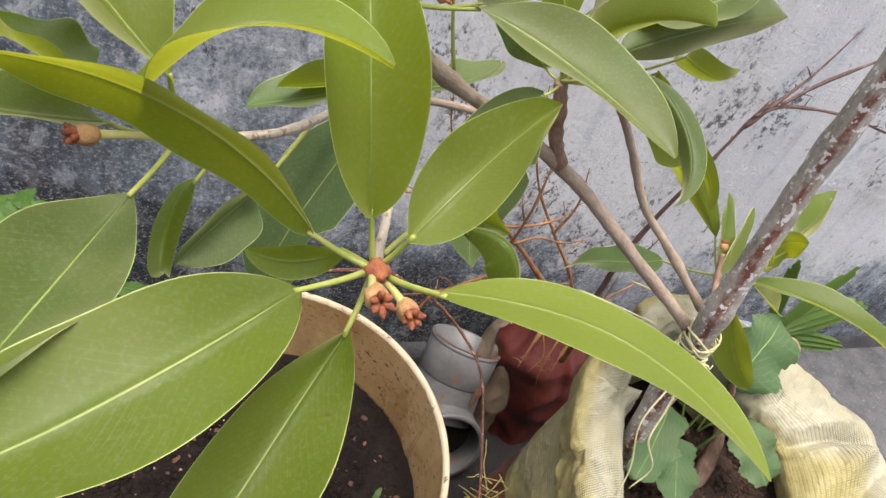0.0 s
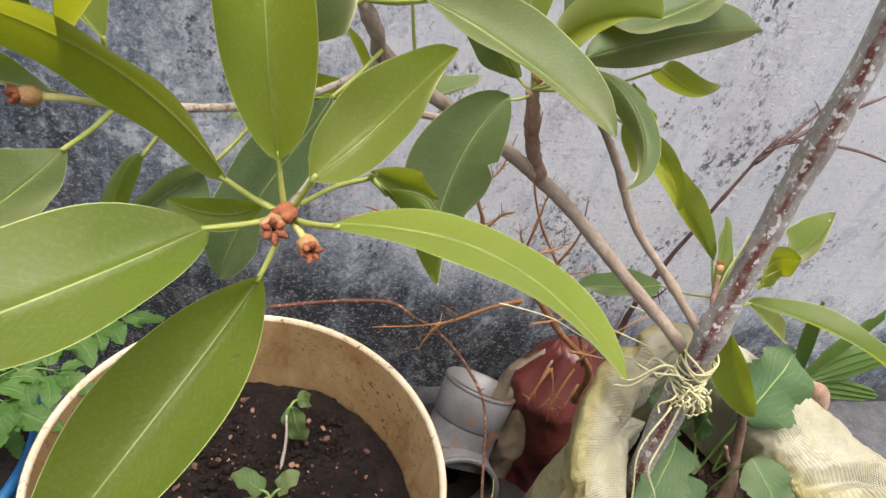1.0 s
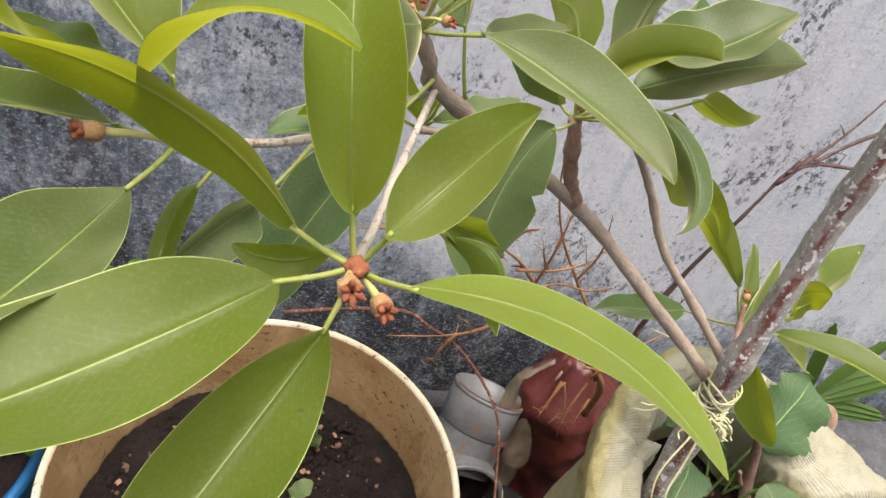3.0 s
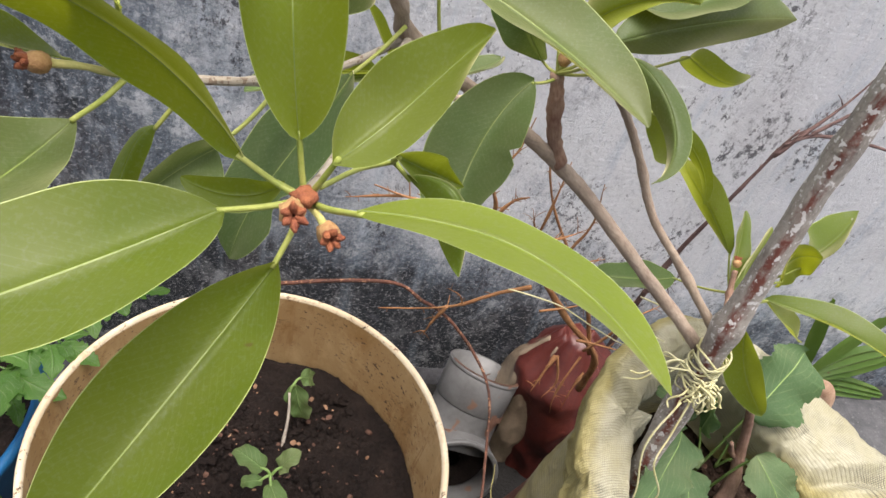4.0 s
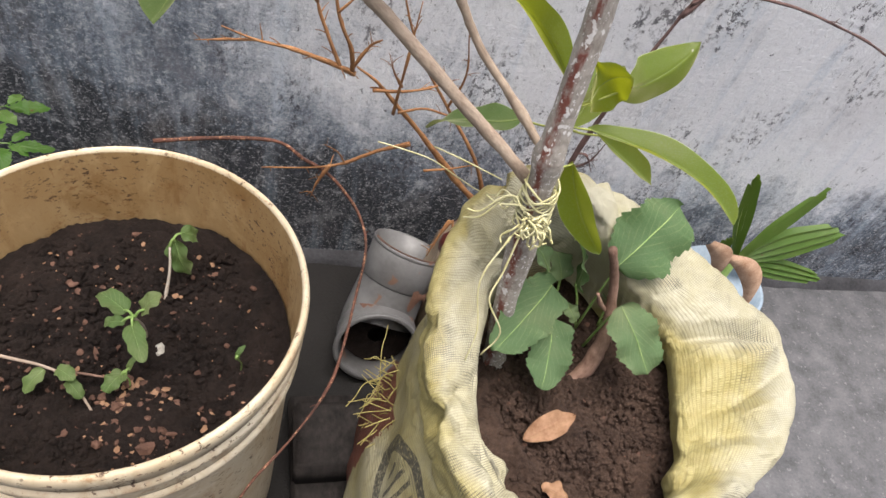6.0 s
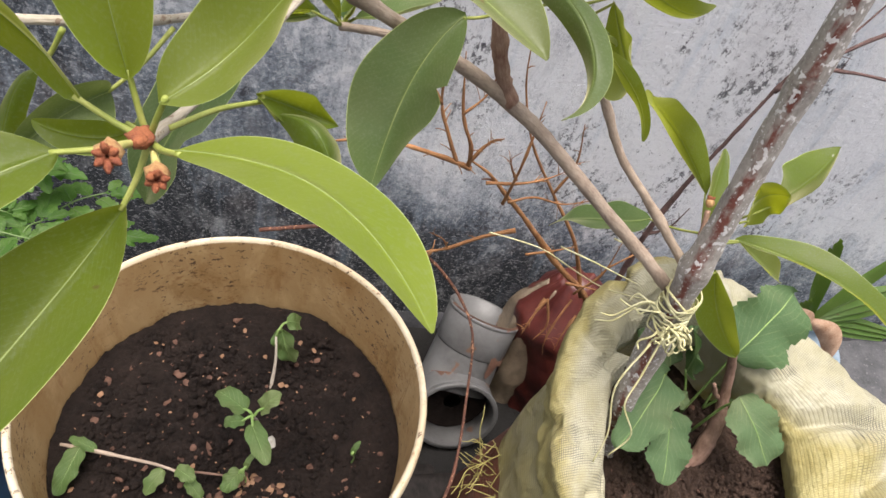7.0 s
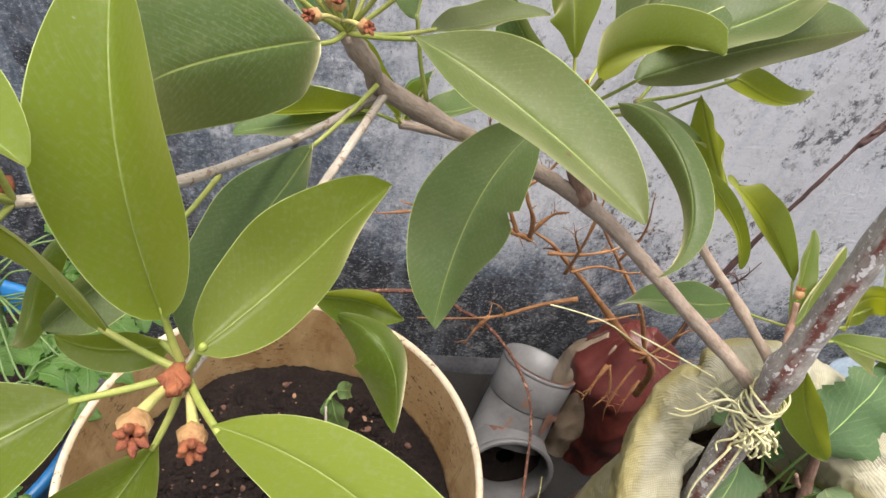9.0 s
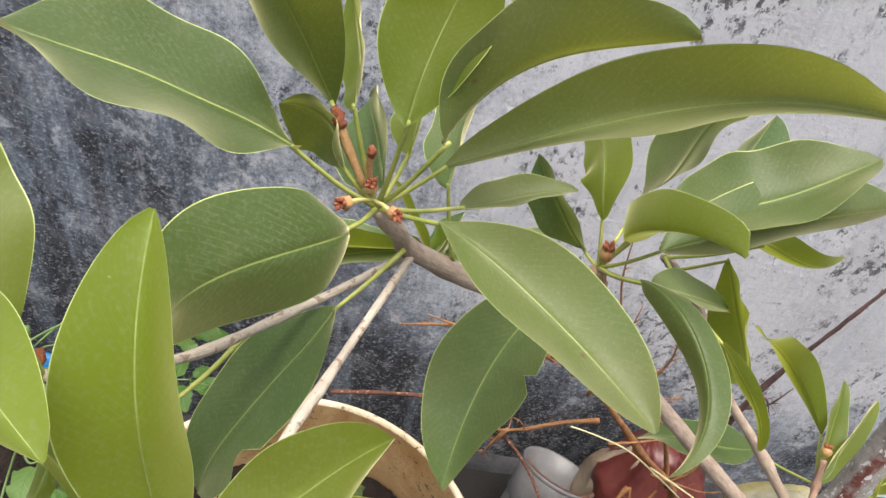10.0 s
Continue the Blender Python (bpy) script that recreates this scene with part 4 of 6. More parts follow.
limb("side_shoot", [(0.2934, -0.0088, 0.5548), (0.3016, 0.0073, 0.5621), SHOOT_R, (0.3051, 0.0257, 0.5828)], (0.0024, 0.0022, 0.0018), SHOOT, 14, 2, 0.2, 8)


def bud(at, way, size, stalk_from=None, open_tip=True):
    """A withered flower: swollen calyx with pale scales, and a rust-red crumpled tip."""
    bm = bmesh.new()
    A, W = Vector(at), Vector(way).normalized()
    if stalk_from is not None:
        S = Vector(stalk_from)
        tube(bm, [S, S.lerp(A, 0.55) + Vector((0, 0, 0.0006)), A], (size * 0.24, size * 0.26, size * 0.34), 8, 5, 0, 0, 1)
    q = W.to_track_quat("Z", "Y").to_matrix()
    prof = [(0.30, 0.0), (0.60, 0.25), (0.80, 0.7), (0.76, 1.2), (0.58, 1.55), (0.40, 1.75)]
    rings = []
    rng = random.Random(int(size * 1e6) + int(A.x * 1e5))
    for r, z in prof:
        ring = []
        for j in range(12):
            a = 6.283 * j / 12
            k = r * size * (1 + 0.13 * math.sin(a * 5 + z) + 0.08 * rng.uniform(-1, 1))
            ring.append(bm.verts.new(A + q @ Vector((math.cos(a) * k, math.sin(a) * k, z * size))))
        rings.append(ring)
    for i in range(len(rings) - 1):
        for j in range(12):
            f = bm.faces.new((rings[i][j], rings[i][(j + 1) % 12], rings[i + 1][(j + 1) % 12], rings[i + 1][j]))
            f.material_index = 0 if i < 4 else 2
    ob = part("bud", bm, [BUD, CALYX, BUD_TIP], tree, "withered rust-brown flower bud")
    bm = bmesh.new()
    for k in range(6):
        a = k * 1.047 + A.x * 90
        out = Vector((math.cos(a), math.sin(a), 0))
        root, end = out * 0.30 + Vector((0, 0, 1.55)), out * rng.uniform(0.55, 0.95) + Vector((0, 0, rng.uniform(1.9, 2.4)))
        tube(bm, [A + q @ (root * size), A + q @ ((root.lerp(end, 0.5) + Vector((0, 0, 0.12))) * size), A + q @ (end * size)], (size * 0.30, size * 0.26, size * 0.10), 6, 4, 0.4, 0, 0, k)
    part("bud_tip", bm, BUD_TIP, ob, "crumpled wine-red petals")
    return ob


def dry_spike(base, tip, r):
    """A spent flower stalk with a wine-red shrivelled end."""
    bm = bmesh.new()
    b, t = Vector(base), Vector(tip)
    tube(bm, [b, b.lerp(t, 0.5) + Vector((-0.0006, 0, 0.0004)), b.lerp(t, 0.78)], (r * 0.8, r, r), 8, 5, 0.2, 0, 0)
    tube(bm, [b.lerp(t, 0.76), b.lerp(t, 0.9) + Vector((0.0003, 0, 0)), t], (r * 1.1, r * 1.35, r * 0.8), 8, 5, 0.5, 0, 1)
    part("flower_stalk", bm, [BUD, BUD_TIP], tree, "spent flower stalk with a wine-red end")


bud((0.0067, -0.1580, 0.7715), (0.1, -0.8, 0.45), 0.0036, (0.0095, -0.1450, 0.7620))
bud((0.0150, -0.1566, 0.7652), (0.15, -0.9, 0.35), 0.0034, (0.0115, -0.1450, 0.7610))
bud((-0.0551, -0.0995, 0.7610), (-0.9, -0.40, 0.22), 0.0037, WHORL_L)
bud((0.0290, -0.0440, 0.7825), (-0.5, -0.75, 0.45), 0.0026, (0.0345, -0.0330, 0.7750))
bud((0.0405, -0.0420, 0.7795), (0.5, -0.75, 0.45), 0.0026, (0.0350, -0.0330, 0.7750))
bud((0.0341, -0.0330, 0.7785), (-0.05, -0.35, 0.9), 0.0026)
dry_spike((0.0316, -0.0300, 0.7775), (0.0203, -0.0245, 0.8000), 0.0015)
dry_spike((0.0338, -0.0320, 0.7790), (0.0325, -0.0331, 0.7949), 0.0010)
bud((0.1325, 0.0212, 0.7150), (-0.05, 0.10, 1.0), 0.0040)
bud((0.3055, 0.0273, 0.5840), (0.15, 0.6, 0.7), 0.0034)
for at, way in (((-0.0405, -0.0945, 0.7600), (-0.3, -0.6, 0.5)), ((0.0100, -0.1470, 0.7655), (0.1, -1, 0.4))):
    bm = bmesh.new()
    for k in range(5):
        lump(bm, Vector(at) + Vector(way).normalized() * 0.0008 * k, 0.0028 - 0.0003 * k, k + 40, 0.8, 0, 2)
    part("shoot_tip", bm, BUD_TIP, tree, "wine-red shoot tip")


def leaf(node_at, base, tip, half, roll=0, fold=0, sag=0, sway=0, old=False, young=False, dusty=False, wave=0.07, torn=None, seed=0, shape=0.75, peak=1.0, bow=0.0, twist=0.0):
    bm = bmesh.new()
    axis = blade(bm, base, tip, half, roll, fold, sag, sway, seed, 28, wave, True, shape, torn=torn, peak=peak, bow=bow, twist=twist)
    ob = part("leaf", bm, [LEAF_OLD if old else LEAF_YOUNG if young else LEAF_DUSTY if dusty else LEAF, RIB, STALK, MARGIN], tree)
    B, N = Vector(base), Vector(node_at)
    d = (B - N).length
    bm = bmesh.new()
    tube(bm, [N, N.lerp(B, 0.5) - Vector((0, 0, 0.05 * d)), B + axis * 0.002], (0.00095, 0.0008, 0.0007), 7, 5)
    part("leaf_stalk", bm, STALK, ob, "yellow-green leaf stalk")
    return ob


# the whorl that hangs nearest the yard
leaf(WHORL_W, (0.0203, -0.1617, 0.7757), (0.0675, -0.2141, 0.7898), 0.0091, -10, 6, 0.0072, 0.0061, young=True, seed=2, shape=0.79, peak=1.07, bow=0.0017, twist=-36)
leaf(WHORL_W, (0.0151, -0.1479, 0.7765), (0.0478, -0.1304, 0.8049), 0.0114, 18, 33, -0.0076, 0.0024, seed=3, shape=0.67, peak=0.86, bow=0.0023, twist=-23)
leaf(WHORL_W, (0.0077, -0.1404, 0.7767), (0.0016, -0.1083, 0.8303), 0.0128, -8, 37, 0.0079, 0.0013, young=True, seed=4, shape=0.80, peak=0.97, bow=0.0024, twist=-28)
leaf(WHORL_W, (-0.0040, -0.1382, 0.7674), (-0.0680, -0.1291, 0.8043), 0.0105, 71, -15, 0.0104, -0.0001, young=True, seed=5, shape=0.70, peak=0.88, bow=-0.0005, twist=5)
leaf(WHORL_W, (-0.0072, -0.1500, 0.7625), (-0.0833, -0.1966, 0.7616), 0.0174, -9, 21, -0.0016, 0.0028, seed=6, shape=0.84, peak=0.96, bow=-0.0023, twist=16)
leaf(WHORL_W, (0.0053, -0.1518, 0.7483), (-0.0417, -0.2032, 0.7008), 0.0177, -23, 41, 0.0025, 0.0005, seed=7, shape=0.85, peak=0.96, bow=0.0058, twist=18)
leaf(WHORL_W, (0.0056, -0.1342, 0.7582), (-0.0194, -0.1312, 0.7541), 0.0045, -50, 24, -0.0053, 0.0039, seed=8, shape=0.79, peak=1.08, bow=0.0043, twist=3)
leaf((0.0350, -0.1160, 0.7540), (0.0332, -0.1222, 0.7611), (0.0553, -0.1202, 0.7509), 0.0081, 57, 52, -0.0046, 0.0001, seed=9, shape=0.82, peak=1.02, bow=-0.0027, twist=8)
leaf((0.0350, -0.1160, 0.7540), (0.0381, -0.1215, 0.7545), (0.0541, -0.1426, 0.7375), 0.0094, -173, 50, -0.0108, -0.0041, seed=10, shape=0.80, peak=0.92, bow=0.0060, twist=-2)
# the whorl on the second pale twig
leaf(WHORL_L, (-0.0466, -0.1147, 0.7559), (-0.0661, -0.1793, 0.7695), 0.0173, -8, 31, -0.0080, -0.0035, dusty=True, seed=12, shape=0.82, peak=1.06, bow=0.0020, twist=8)
leaf(WHORL_L, (-0.0547, -0.0859, 0.7535), (-0.1042, -0.1096, 0.7772), 0.0140, 7, 22, 0.0000, 0.0000, seed=13)
leaf(WHORL_L, (-0.0368, -0.0998, 0.7795), (-0.0760, -0.0623, 0.8171), 0.0195, 20, 24, 0.0027, 0.0072, seed=14, shape=0.76, peak=1.04, bow=0.0001, twist=-10)
leaf(WHORL_L, (-0.0552, -0.1052, 0.7824), (-0.0801, -0.0933, 0.7869), 0.0180, 33, 22, 0.0000, 0.0000, seed=15)
leaf(WHORL_L, (-0.0445, -0.1130, 0.7850), (0.0018, -0.1530, 0.8250), 0.0105, 12, 22, 0.0100, 0.0020, young=True, seed=16, shape=0.75, peak=1.05, bow=0.0060, twist=-45)
leaf((-0.0240, -0.0850, 0.7490), (-0.0329, -0.0865, 0.7350), (-0.0398, -0.1181, 0.7287), 0.0048, 172, 40, 0.0080, 0.0041, seed=17, shape=0.73, peak=0.93, bow=0.0133, twist=4)
leaf((0.0470, -0.0210, 0.7450), (0.0277, -0.0427, 0.7361), (-0.0112, -0.0809, 0.6729), 0.0188, 11, 11, 0.0061, 0.0021, old=True, torn=(0.56, 0.72, 1, 0.35), seed=18, shape=0.69, peak=1.03, bow=0.0046, twist=-5)
leaf((0.0020, -0.0610, 0.7370), (-0.0158, -0.0795, 0.7235), (-0.0376, -0.1080, 0.7203), 0.0111, -63, 43, 0.0032, -0.0025, old=True, seed=19, shape=0.69, peak=1.02, bow=-0.0008, twist=17)
# the crown of leaves at the branch end
leaf(WHORL_A, (0.0135, -0.0418, 0.7966), (-0.0504, -0.0579, 0.8301), 0.0275, 2, 13, 0.0023, -0.0012, dusty=True, seed=21, shape=0.90, peak=1.13, bow=-0.0002, twist=9)
leaf(WHORL_A, (0.0193, -0.0180, 0.7966), (-0.0043, -0.0508, 0.8587), 0.0147, -90, 35, -0.0065, -0.0071, dusty=True, seed=22, shape=0.83, peak=1.10, bow=0.0024, twist=-3)
leaf(WHORL_A, (0.0262, -0.0285, 0.8030), (0.0191, 0.0127, 0.8175), 0.0101, -77, 17, -0.0030, 0.0009, seed=23, shape=0.75, peak=1.00, bow=0.0012, twist=1)
leaf(WHORL_A, (0.0544, -0.0198, 0.7816), (0.1345, -0.0806, 0.8547), 0.0178, 48, 47, -0.0298, 0.0234, dusty=True, seed=24, shape=0.77, peak=0.91, bow=0.0017, twist=-10)
leaf(WHORL_A, (0.0521, -0.0397, 0.8039), (0.1031, -0.0487, 0.8498), 0.0185, -47, 35, 0.0114, 0.0035, dusty=True, seed=25, shape=0.75, peak=0.99, bow=-0.0048, twist=-20)
leaf(WHORL_A, (0.0551, -0.0393, 0.7766), (0.1187, -0.0920, 0.7603), 0.0168, 10, 30, 0.0029, 0.0017, dusty=True, seed=26, shape=0.91, peak=1.11, bow=-0.0007, twist=-22)
leaf(WHORL_A, (0.0621, -0.0230, 0.7688), (0.1049, 0.0022, 0.7633), 0.0076, 4, 33, -0.0036, 0.0043, dusty=True, seed=27, shape=0.77, peak=0.99, bow=0.0024, twist=-5)
leaf(WHORL_A, (0.0295, -0.0506, 0.7784), (0.0066, -0.1214, 0.8104), 0.0170, 112, 26, 0.0039, 0.0031, dusty=True, seed=28, shape=0.79, peak=0.93, bow=0.0183, twist=-21)
leaf(WHORL_A, (0.0416, -0.0373, 0.8059), (0.0587, -0.0219, 0.8597), 0.0163, 26, 26, -0.0064, 0.0046, seed=29, shape=0.78, peak=1.05, bow=-0.0010, twist=0)
leaf(WHORL_A, (0.0438, -0.0163, 0.7814), (0.0470, 0.0036, 0.7943), 0.0100, -55, 28, 0.0000, 0.0000, seed=30)
leaf(WHORL_A, (0.0253, -0.0304, 0.7837), (0.0041, -0.0217, 0.7964), 0.0158, -107, 19, -0.0071, 0.0001, dusty=True, seed=31, shape=0.75, peak=1.03, bow=0.0002, twist=25)
leaf(WHORL_A, (0.0374, -0.0121, 0.7631), (0.0259, 0.0365, 0.7659), 0.0180, -63, 28, 0.0000, 0.0000, old=True, seed=32)
leaf((0.0658, -0.0072, 0.7297), (0.0585, -0.0032, 0.7601), (0.0689, 0.0614, 0.7792), 0.0160, -57, 28, 0.0000, 0.0000, old=True, seed=33)
# the middle shoot
leaf(WHORL_B, (0.1255, 0.0312, 0.7104), (0.0974, 0.0476, 0.7450), 0.0130, -104, 22, 0.0058, -0.0043, old=True, seed=35)
leaf(WHORL_B, (0.1276, 0.0280, 0.7315), (0.1179, 0.0736, 0.7457), 0.0152, -71, -4, 0.0023, -0.0107, seed=36, shape=0.78, peak=1.04, bow=-0.0060, twist=7)
leaf(WHORL_B, (0.1405, 0.0254, 0.7229), (0.1471, -0.0411, 0.7818), 0.0140, -47, 53, -0.0041, -0.0125, seed=37, shape=0.40, peak=0.86, bow=0.0054, twist=-14)
leaf(WHORL_B, (0.1480, 0.0225, 0.7548), (0.2275, 0.0380, 0.7756), 0.0225, 6, 27, -0.0103, -0.0036, dusty=True, seed=38, shape=0.76, peak=0.85, bow=0.0073, twist=-14)
leaf(WHORL_B, (0.1455, 0.0060, 0.7384), (0.2604, 0.0514, 0.7449), 0.0192, -109, 37, -0.0043, -0.0047, dusty=True, seed=39, shape=0.74, peak=0.94, bow=-0.0016, twist=7)
leaf(SIDE, (0.2052, 0.0407, 0.7203), (0.2627, 0.0625, 0.7033), 0.0094, -65, 22, -0.0014, 0.0066, seed=40, shape=0.73, peak=0.95, bow=-0.0103, twist=-7)
leaf(WHORL_B, (0.1319, -0.0172, 0.7440), (0.1313, -0.0906, 0.7369), 0.0079, -141, 43, 0.0034, -0.0156, dusty=True, seed=41, shape=0.81, peak=0.70, bow=0.0158, twist=27)
leaf(WHORL_B, (0.1434, -0.0043, 0.7302), (0.1933, 0.0184, 0.6999), 0.0110, 2, 22, 0.0000, 0.0000, old=True, seed=42)
leaf(SIDE, (0.1734, -0.0188, 0.7192), (0.1884, -0.0517, 0.6986), 0.0051, -83, 13, -0.0010, -0.0076, seed=43, shape=0.73, peak=0.96, bow=0.0030, twist=14)
leaf((0.1799, 0.0503, 0.6891), (0.1939, 0.0399, 0.7111), (0.1873, -0.0246, 0.7080), 0.0160, 85, 22, -0.0076, -0.0115, seed=44)
leaf(WHORL_B, (0.1532, 0.0615, 0.7231), (0.1789, 0.0597, 0.7767), 0.0283, -47, 6, 0.0016, -0.0015, old=True, seed=45, shape=0.74, peak=0.97, bow=0.0093, twist=-23)
leaf(SIDE, (0.1972, 0.0786, 0.7211), (0.2188, 0.1082, 0.7478), 0.0160, -36, -28, 0.0000, 0.0000, old=True, seed=46)
# a broad torn leaf
leaf((0.1332, 0.0233, 0.7070), (0.1112, -0.0038, 0.7201), (0.0729, -0.0722, 0.6797), 0.0218, 4, 30, -0.0086, -0.0099, old=True, torn=(0.385, 0.43, 1, 0.34), seed=48, shape=0.85, peak=0.95, bow=-0.0089, twist=20)
# the small shoot behind the branch
leaf(WHORL_K, (0.0505, 0.0417, 0.6842), (-0.0153, 0.0400, 0.6661), 0.0170, 1, 25, 0.0000, 0.0000, old=True, seed=50)
leaf(WHORL_K, (0.0477, 0.0375, 0.6885), (-0.0017, 0.0366, 0.6818), 0.0150, 60, 22, 0.0000, 0.0000, seed=51)
leaf(WHORL_K, (0.0666, 0.0458, 0.6808), (0.1138, 0.0571, 0.6944), 0.0140, -12, 22, 0.0013, -0.0098, old=True, seed=52)
leaf(WHORL_K, (0.0605, 0.0426, 0.6818), (0.0382, 0.0516, 0.7183), 0.0080, 46, 22, 0.0000, 0.0000, seed=53)
leaf(WHORL_K, (0.0630, 0.0416, 0.6809), (0.0725, 0.0500, 0.6991), 0.0080, -25, 22, 0.0000, 0.0000, young=True, seed=54)
leaf(WHORL_K, (0.0590, 0.0358, 0.6867), (0.0483, 0.0414, 0.6943), 0.0050, 58, 22, 0.0000, 0.0000, seed=55)
leaf(WHORL_K, (0.0623, 0.0408, 0.6837), (0.0755, 0.0636, 0.6943), 0.0100, -46, 22, 0.0000, 0.0000, old=True, seed=56)
# the side shoot low on the trunk
leaf(SHOOT_R, (0.3166, 0.0491, 0.5738), (0.2454, 0.0518, 0.6490), 0.0138, 56, 30, 0.0218, -0.0155, seed=58, shape=0.66, peak=0.87, bow=-0.0070, twist=-11)
leaf(SHOOT_R, (0.3049, 0.0177, 0.5689), (0.3336, 0.0795, 0.5911), 0.0090, 32, 22, 0.0000, 0.0000, seed=59)
leaf(SHOOT_R, (0.3049, 0.0177, 0.5689), (0.3607, 0.0768, 0.5800), 0.0110, 57, 22, 0.0000, 0.0000, seed=60)
leaf(SHOOT_R, (0.2905, 0.0534, 0.5434), (0.2280, 0.0739, 0.5082), 0.0194, 15, 11, 0.0032, 0.0014, old=True, seed=61, shape=0.70, peak=0.91, bow=0.0057, twist=39)
leaf((0.2837, -0.0117, 0.6087), (0.3263, 0.0000, 0.6197), (0.3897, 0.0515, 0.6236), 0.0170, -126, 28, 0.0072, 0.0085, seed=62, shape=0.75, peak=1.01, bow=-0.0044, twist=-52)
leaf((0.2837, -0.0117, 0.6087), (0.2977, -0.0156, 0.6161), (0.3180, -0.0106, 0.6343), 0.0229, 89, 4, -0.0096, -0.0021, young=True, seed=63, shape=0.72, peak=1.01, bow=-0.0020, twist=-19)
leaf((0.2865, -0.0139, 0.5993), (0.3103, -0.0036, 0.5886), (0.3768, -0.0846, 0.5968), 0.0144, -7, 29, 0.0002, 0.0215, seed=64, shape=0.68, peak=0.99, bow=0.0041, twist=-10)
leaf((0.2923, -0.0100, 0.5931), (0.3245, 0.0076, 0.5749), (0.3920, 0.0204, 0.5204), 0.0120, 31, 38, 0.0000, 0.0000, seed=65)
leaf((0.2915, -0.0148, 0.5579), (0.3079, -0.0082, 0.5638), (0.3435, -0.0361, 0.5053), 0.0133, 91, 20, 0.0005, -0.0053, seed=66, shape=0.75, peak=1.02, bow=0.0010, twist=-2)
settle(tree)


# ---- raffia that ties sack and branch to the trunk ----
def strands(name, label, category, lines, r, mat):
    t = thing(name, lines[0][0], label, category)
    for k, ln in enumerate(lines):
        bm = bmesh.new()
        tube(bm, ln, (r, r * 0.9, r * 0.7), 5, 6, 0.3, 0, 0, k)
        part("strand", bm, mat, t)
    settle(t)
    return t


rng = random.Random(21)
lines = []
for k in range(12):
    z = 0.514 + 0.0030 * k + rng.uniform(-0.003, 0.003)
    a0 = rng.uniform(0, 6.28)
    c = Vector((0.2925 - (z - 0.527) * 0.08, -0.0155, z))
    lines.append([c + Vector((math.cos(a0 + a) * (0.0100 + rng.uniform(0, 0.003)), math.sin(a0 + a) * (0.0100 + rng.uniform(0, 0.003)), 0.005 * math.sin(a * 2 + k))) for a in (0, 1, 2, 3, 4, 5, 6.28)])
# frayed ends that hang and curl below the knot
for k in range(34):
    s = Vector((0.288 + rng.uniform(-0.006, 0.010), -0.027 + rng.uniform(-0.004, 0.004), 0.522 + rng.uniform(-0.006, 0.008)))
    d = Vector((rng.uniform(-0.5, 0.9), rng.uniform(-0.8, 0.0), rng.uniform(-1.0, 0.2))).normalized() * rng.uniform(0.006, 0.016)
    curl = Vector((rng.uniform(-0.006, 0.006), rng.uniform(-0.005, 0.002), rng.uniform(-0.006, 0.004)))
    lines.append([s, s + d * 0.5 + Vector((0, -0.003, 0.004)), s + d, s + d + curl])
# bows that reach over the gathered cloth towards the branch
for k in range(5):
    s = Vector((0.288, -0.018 + rng.uniform(-0.004, 0.004), 0.525 + rng.uniform(-0.008, 0.008)))
    e = Vector((0.262 + rng.uniform(-0.014, 0.010), 0.006 + rng.uniform(-0.020, 0.020), 0.502 + rng.uniform(-0.010, 0.020)))
    lines.append([s, s.lerp(e, 0.35) + Vector((0, rng.uniform(-0.008, 0.008), rng.uniform(0.004, 0.014))), s.lerp(e, 0.75) + Vector((0, rng.uniform(-0.006, 0.006), rng.uniform(-0.004, 0.010))), e])
strands("raffia_tie", "pale yellow raffia tied in a frayed knot round the trunk", "twine", lines, 0.0009, RAFFIA)
strands("raffia_strand", "long pale raffia strand curling from the knot", "twine",
        [[(0.200, 0.112, 0.4545), (0.222, 0.108, 0.452), (0.246, 0.098, 0.452), (0.264, 0.074, 0.458), (0.276, 0.040, 0.478), (0.284, -0.004, 0.522)],
         [(0.232, 0.050, 0.512), (0.250, 0.030, 0.520), (0.272, 0.006, 0.528)], [(0.262, 0.040, 0.535), (0.270, 0.020, 0.545), (0.280, 0.000, 0.538)]], 0.0007, RAFFIA)
strands("raffia_strand", "pale raffia strand hanging down the sack beside the trunk", "twine",
        [[(0.282, -0.034, 0.520), (0.276, -0.045, 0.490), (0.270, -0.055, 0.470), (0.285, -0.062, 0.440), (0.276, -0.066, 0.415)],
         [(0.276, -0.034, 0.515), (0.262, -0.046, 0.480), (0.268, -0.060, 0.440), (0.264, -0.070, 0.412)]], 0.0008, RAFFIA)
lines = []
for k in range(80):
    s = Vector((rng.uniform(0.222, 0.262), rng.uniform(-0.05, 0.015), rng.uniform(0.19, 0.27)))
    d = Vector((rng.uniform(-1, 0.4), rng.uniform(-0.8, 0.6), rng.uniform(-0.5, 0.5))).normalized() * rng.uniform(0.015, 0.05)
    bend = Vector((rng.uniform(-0.008, 0.008), rng.uniform(-0.008, 0.008), rng.uniform(-0.004, 0.008)))
    lines.append([s, s + d * 0.35 + bend, s + d * 0.7 + bend * 0.3, s + d])
strands("straw_tuft", "tangled tuft of old yellow sack threads", "straw", lines, 0.00055, STRAW)


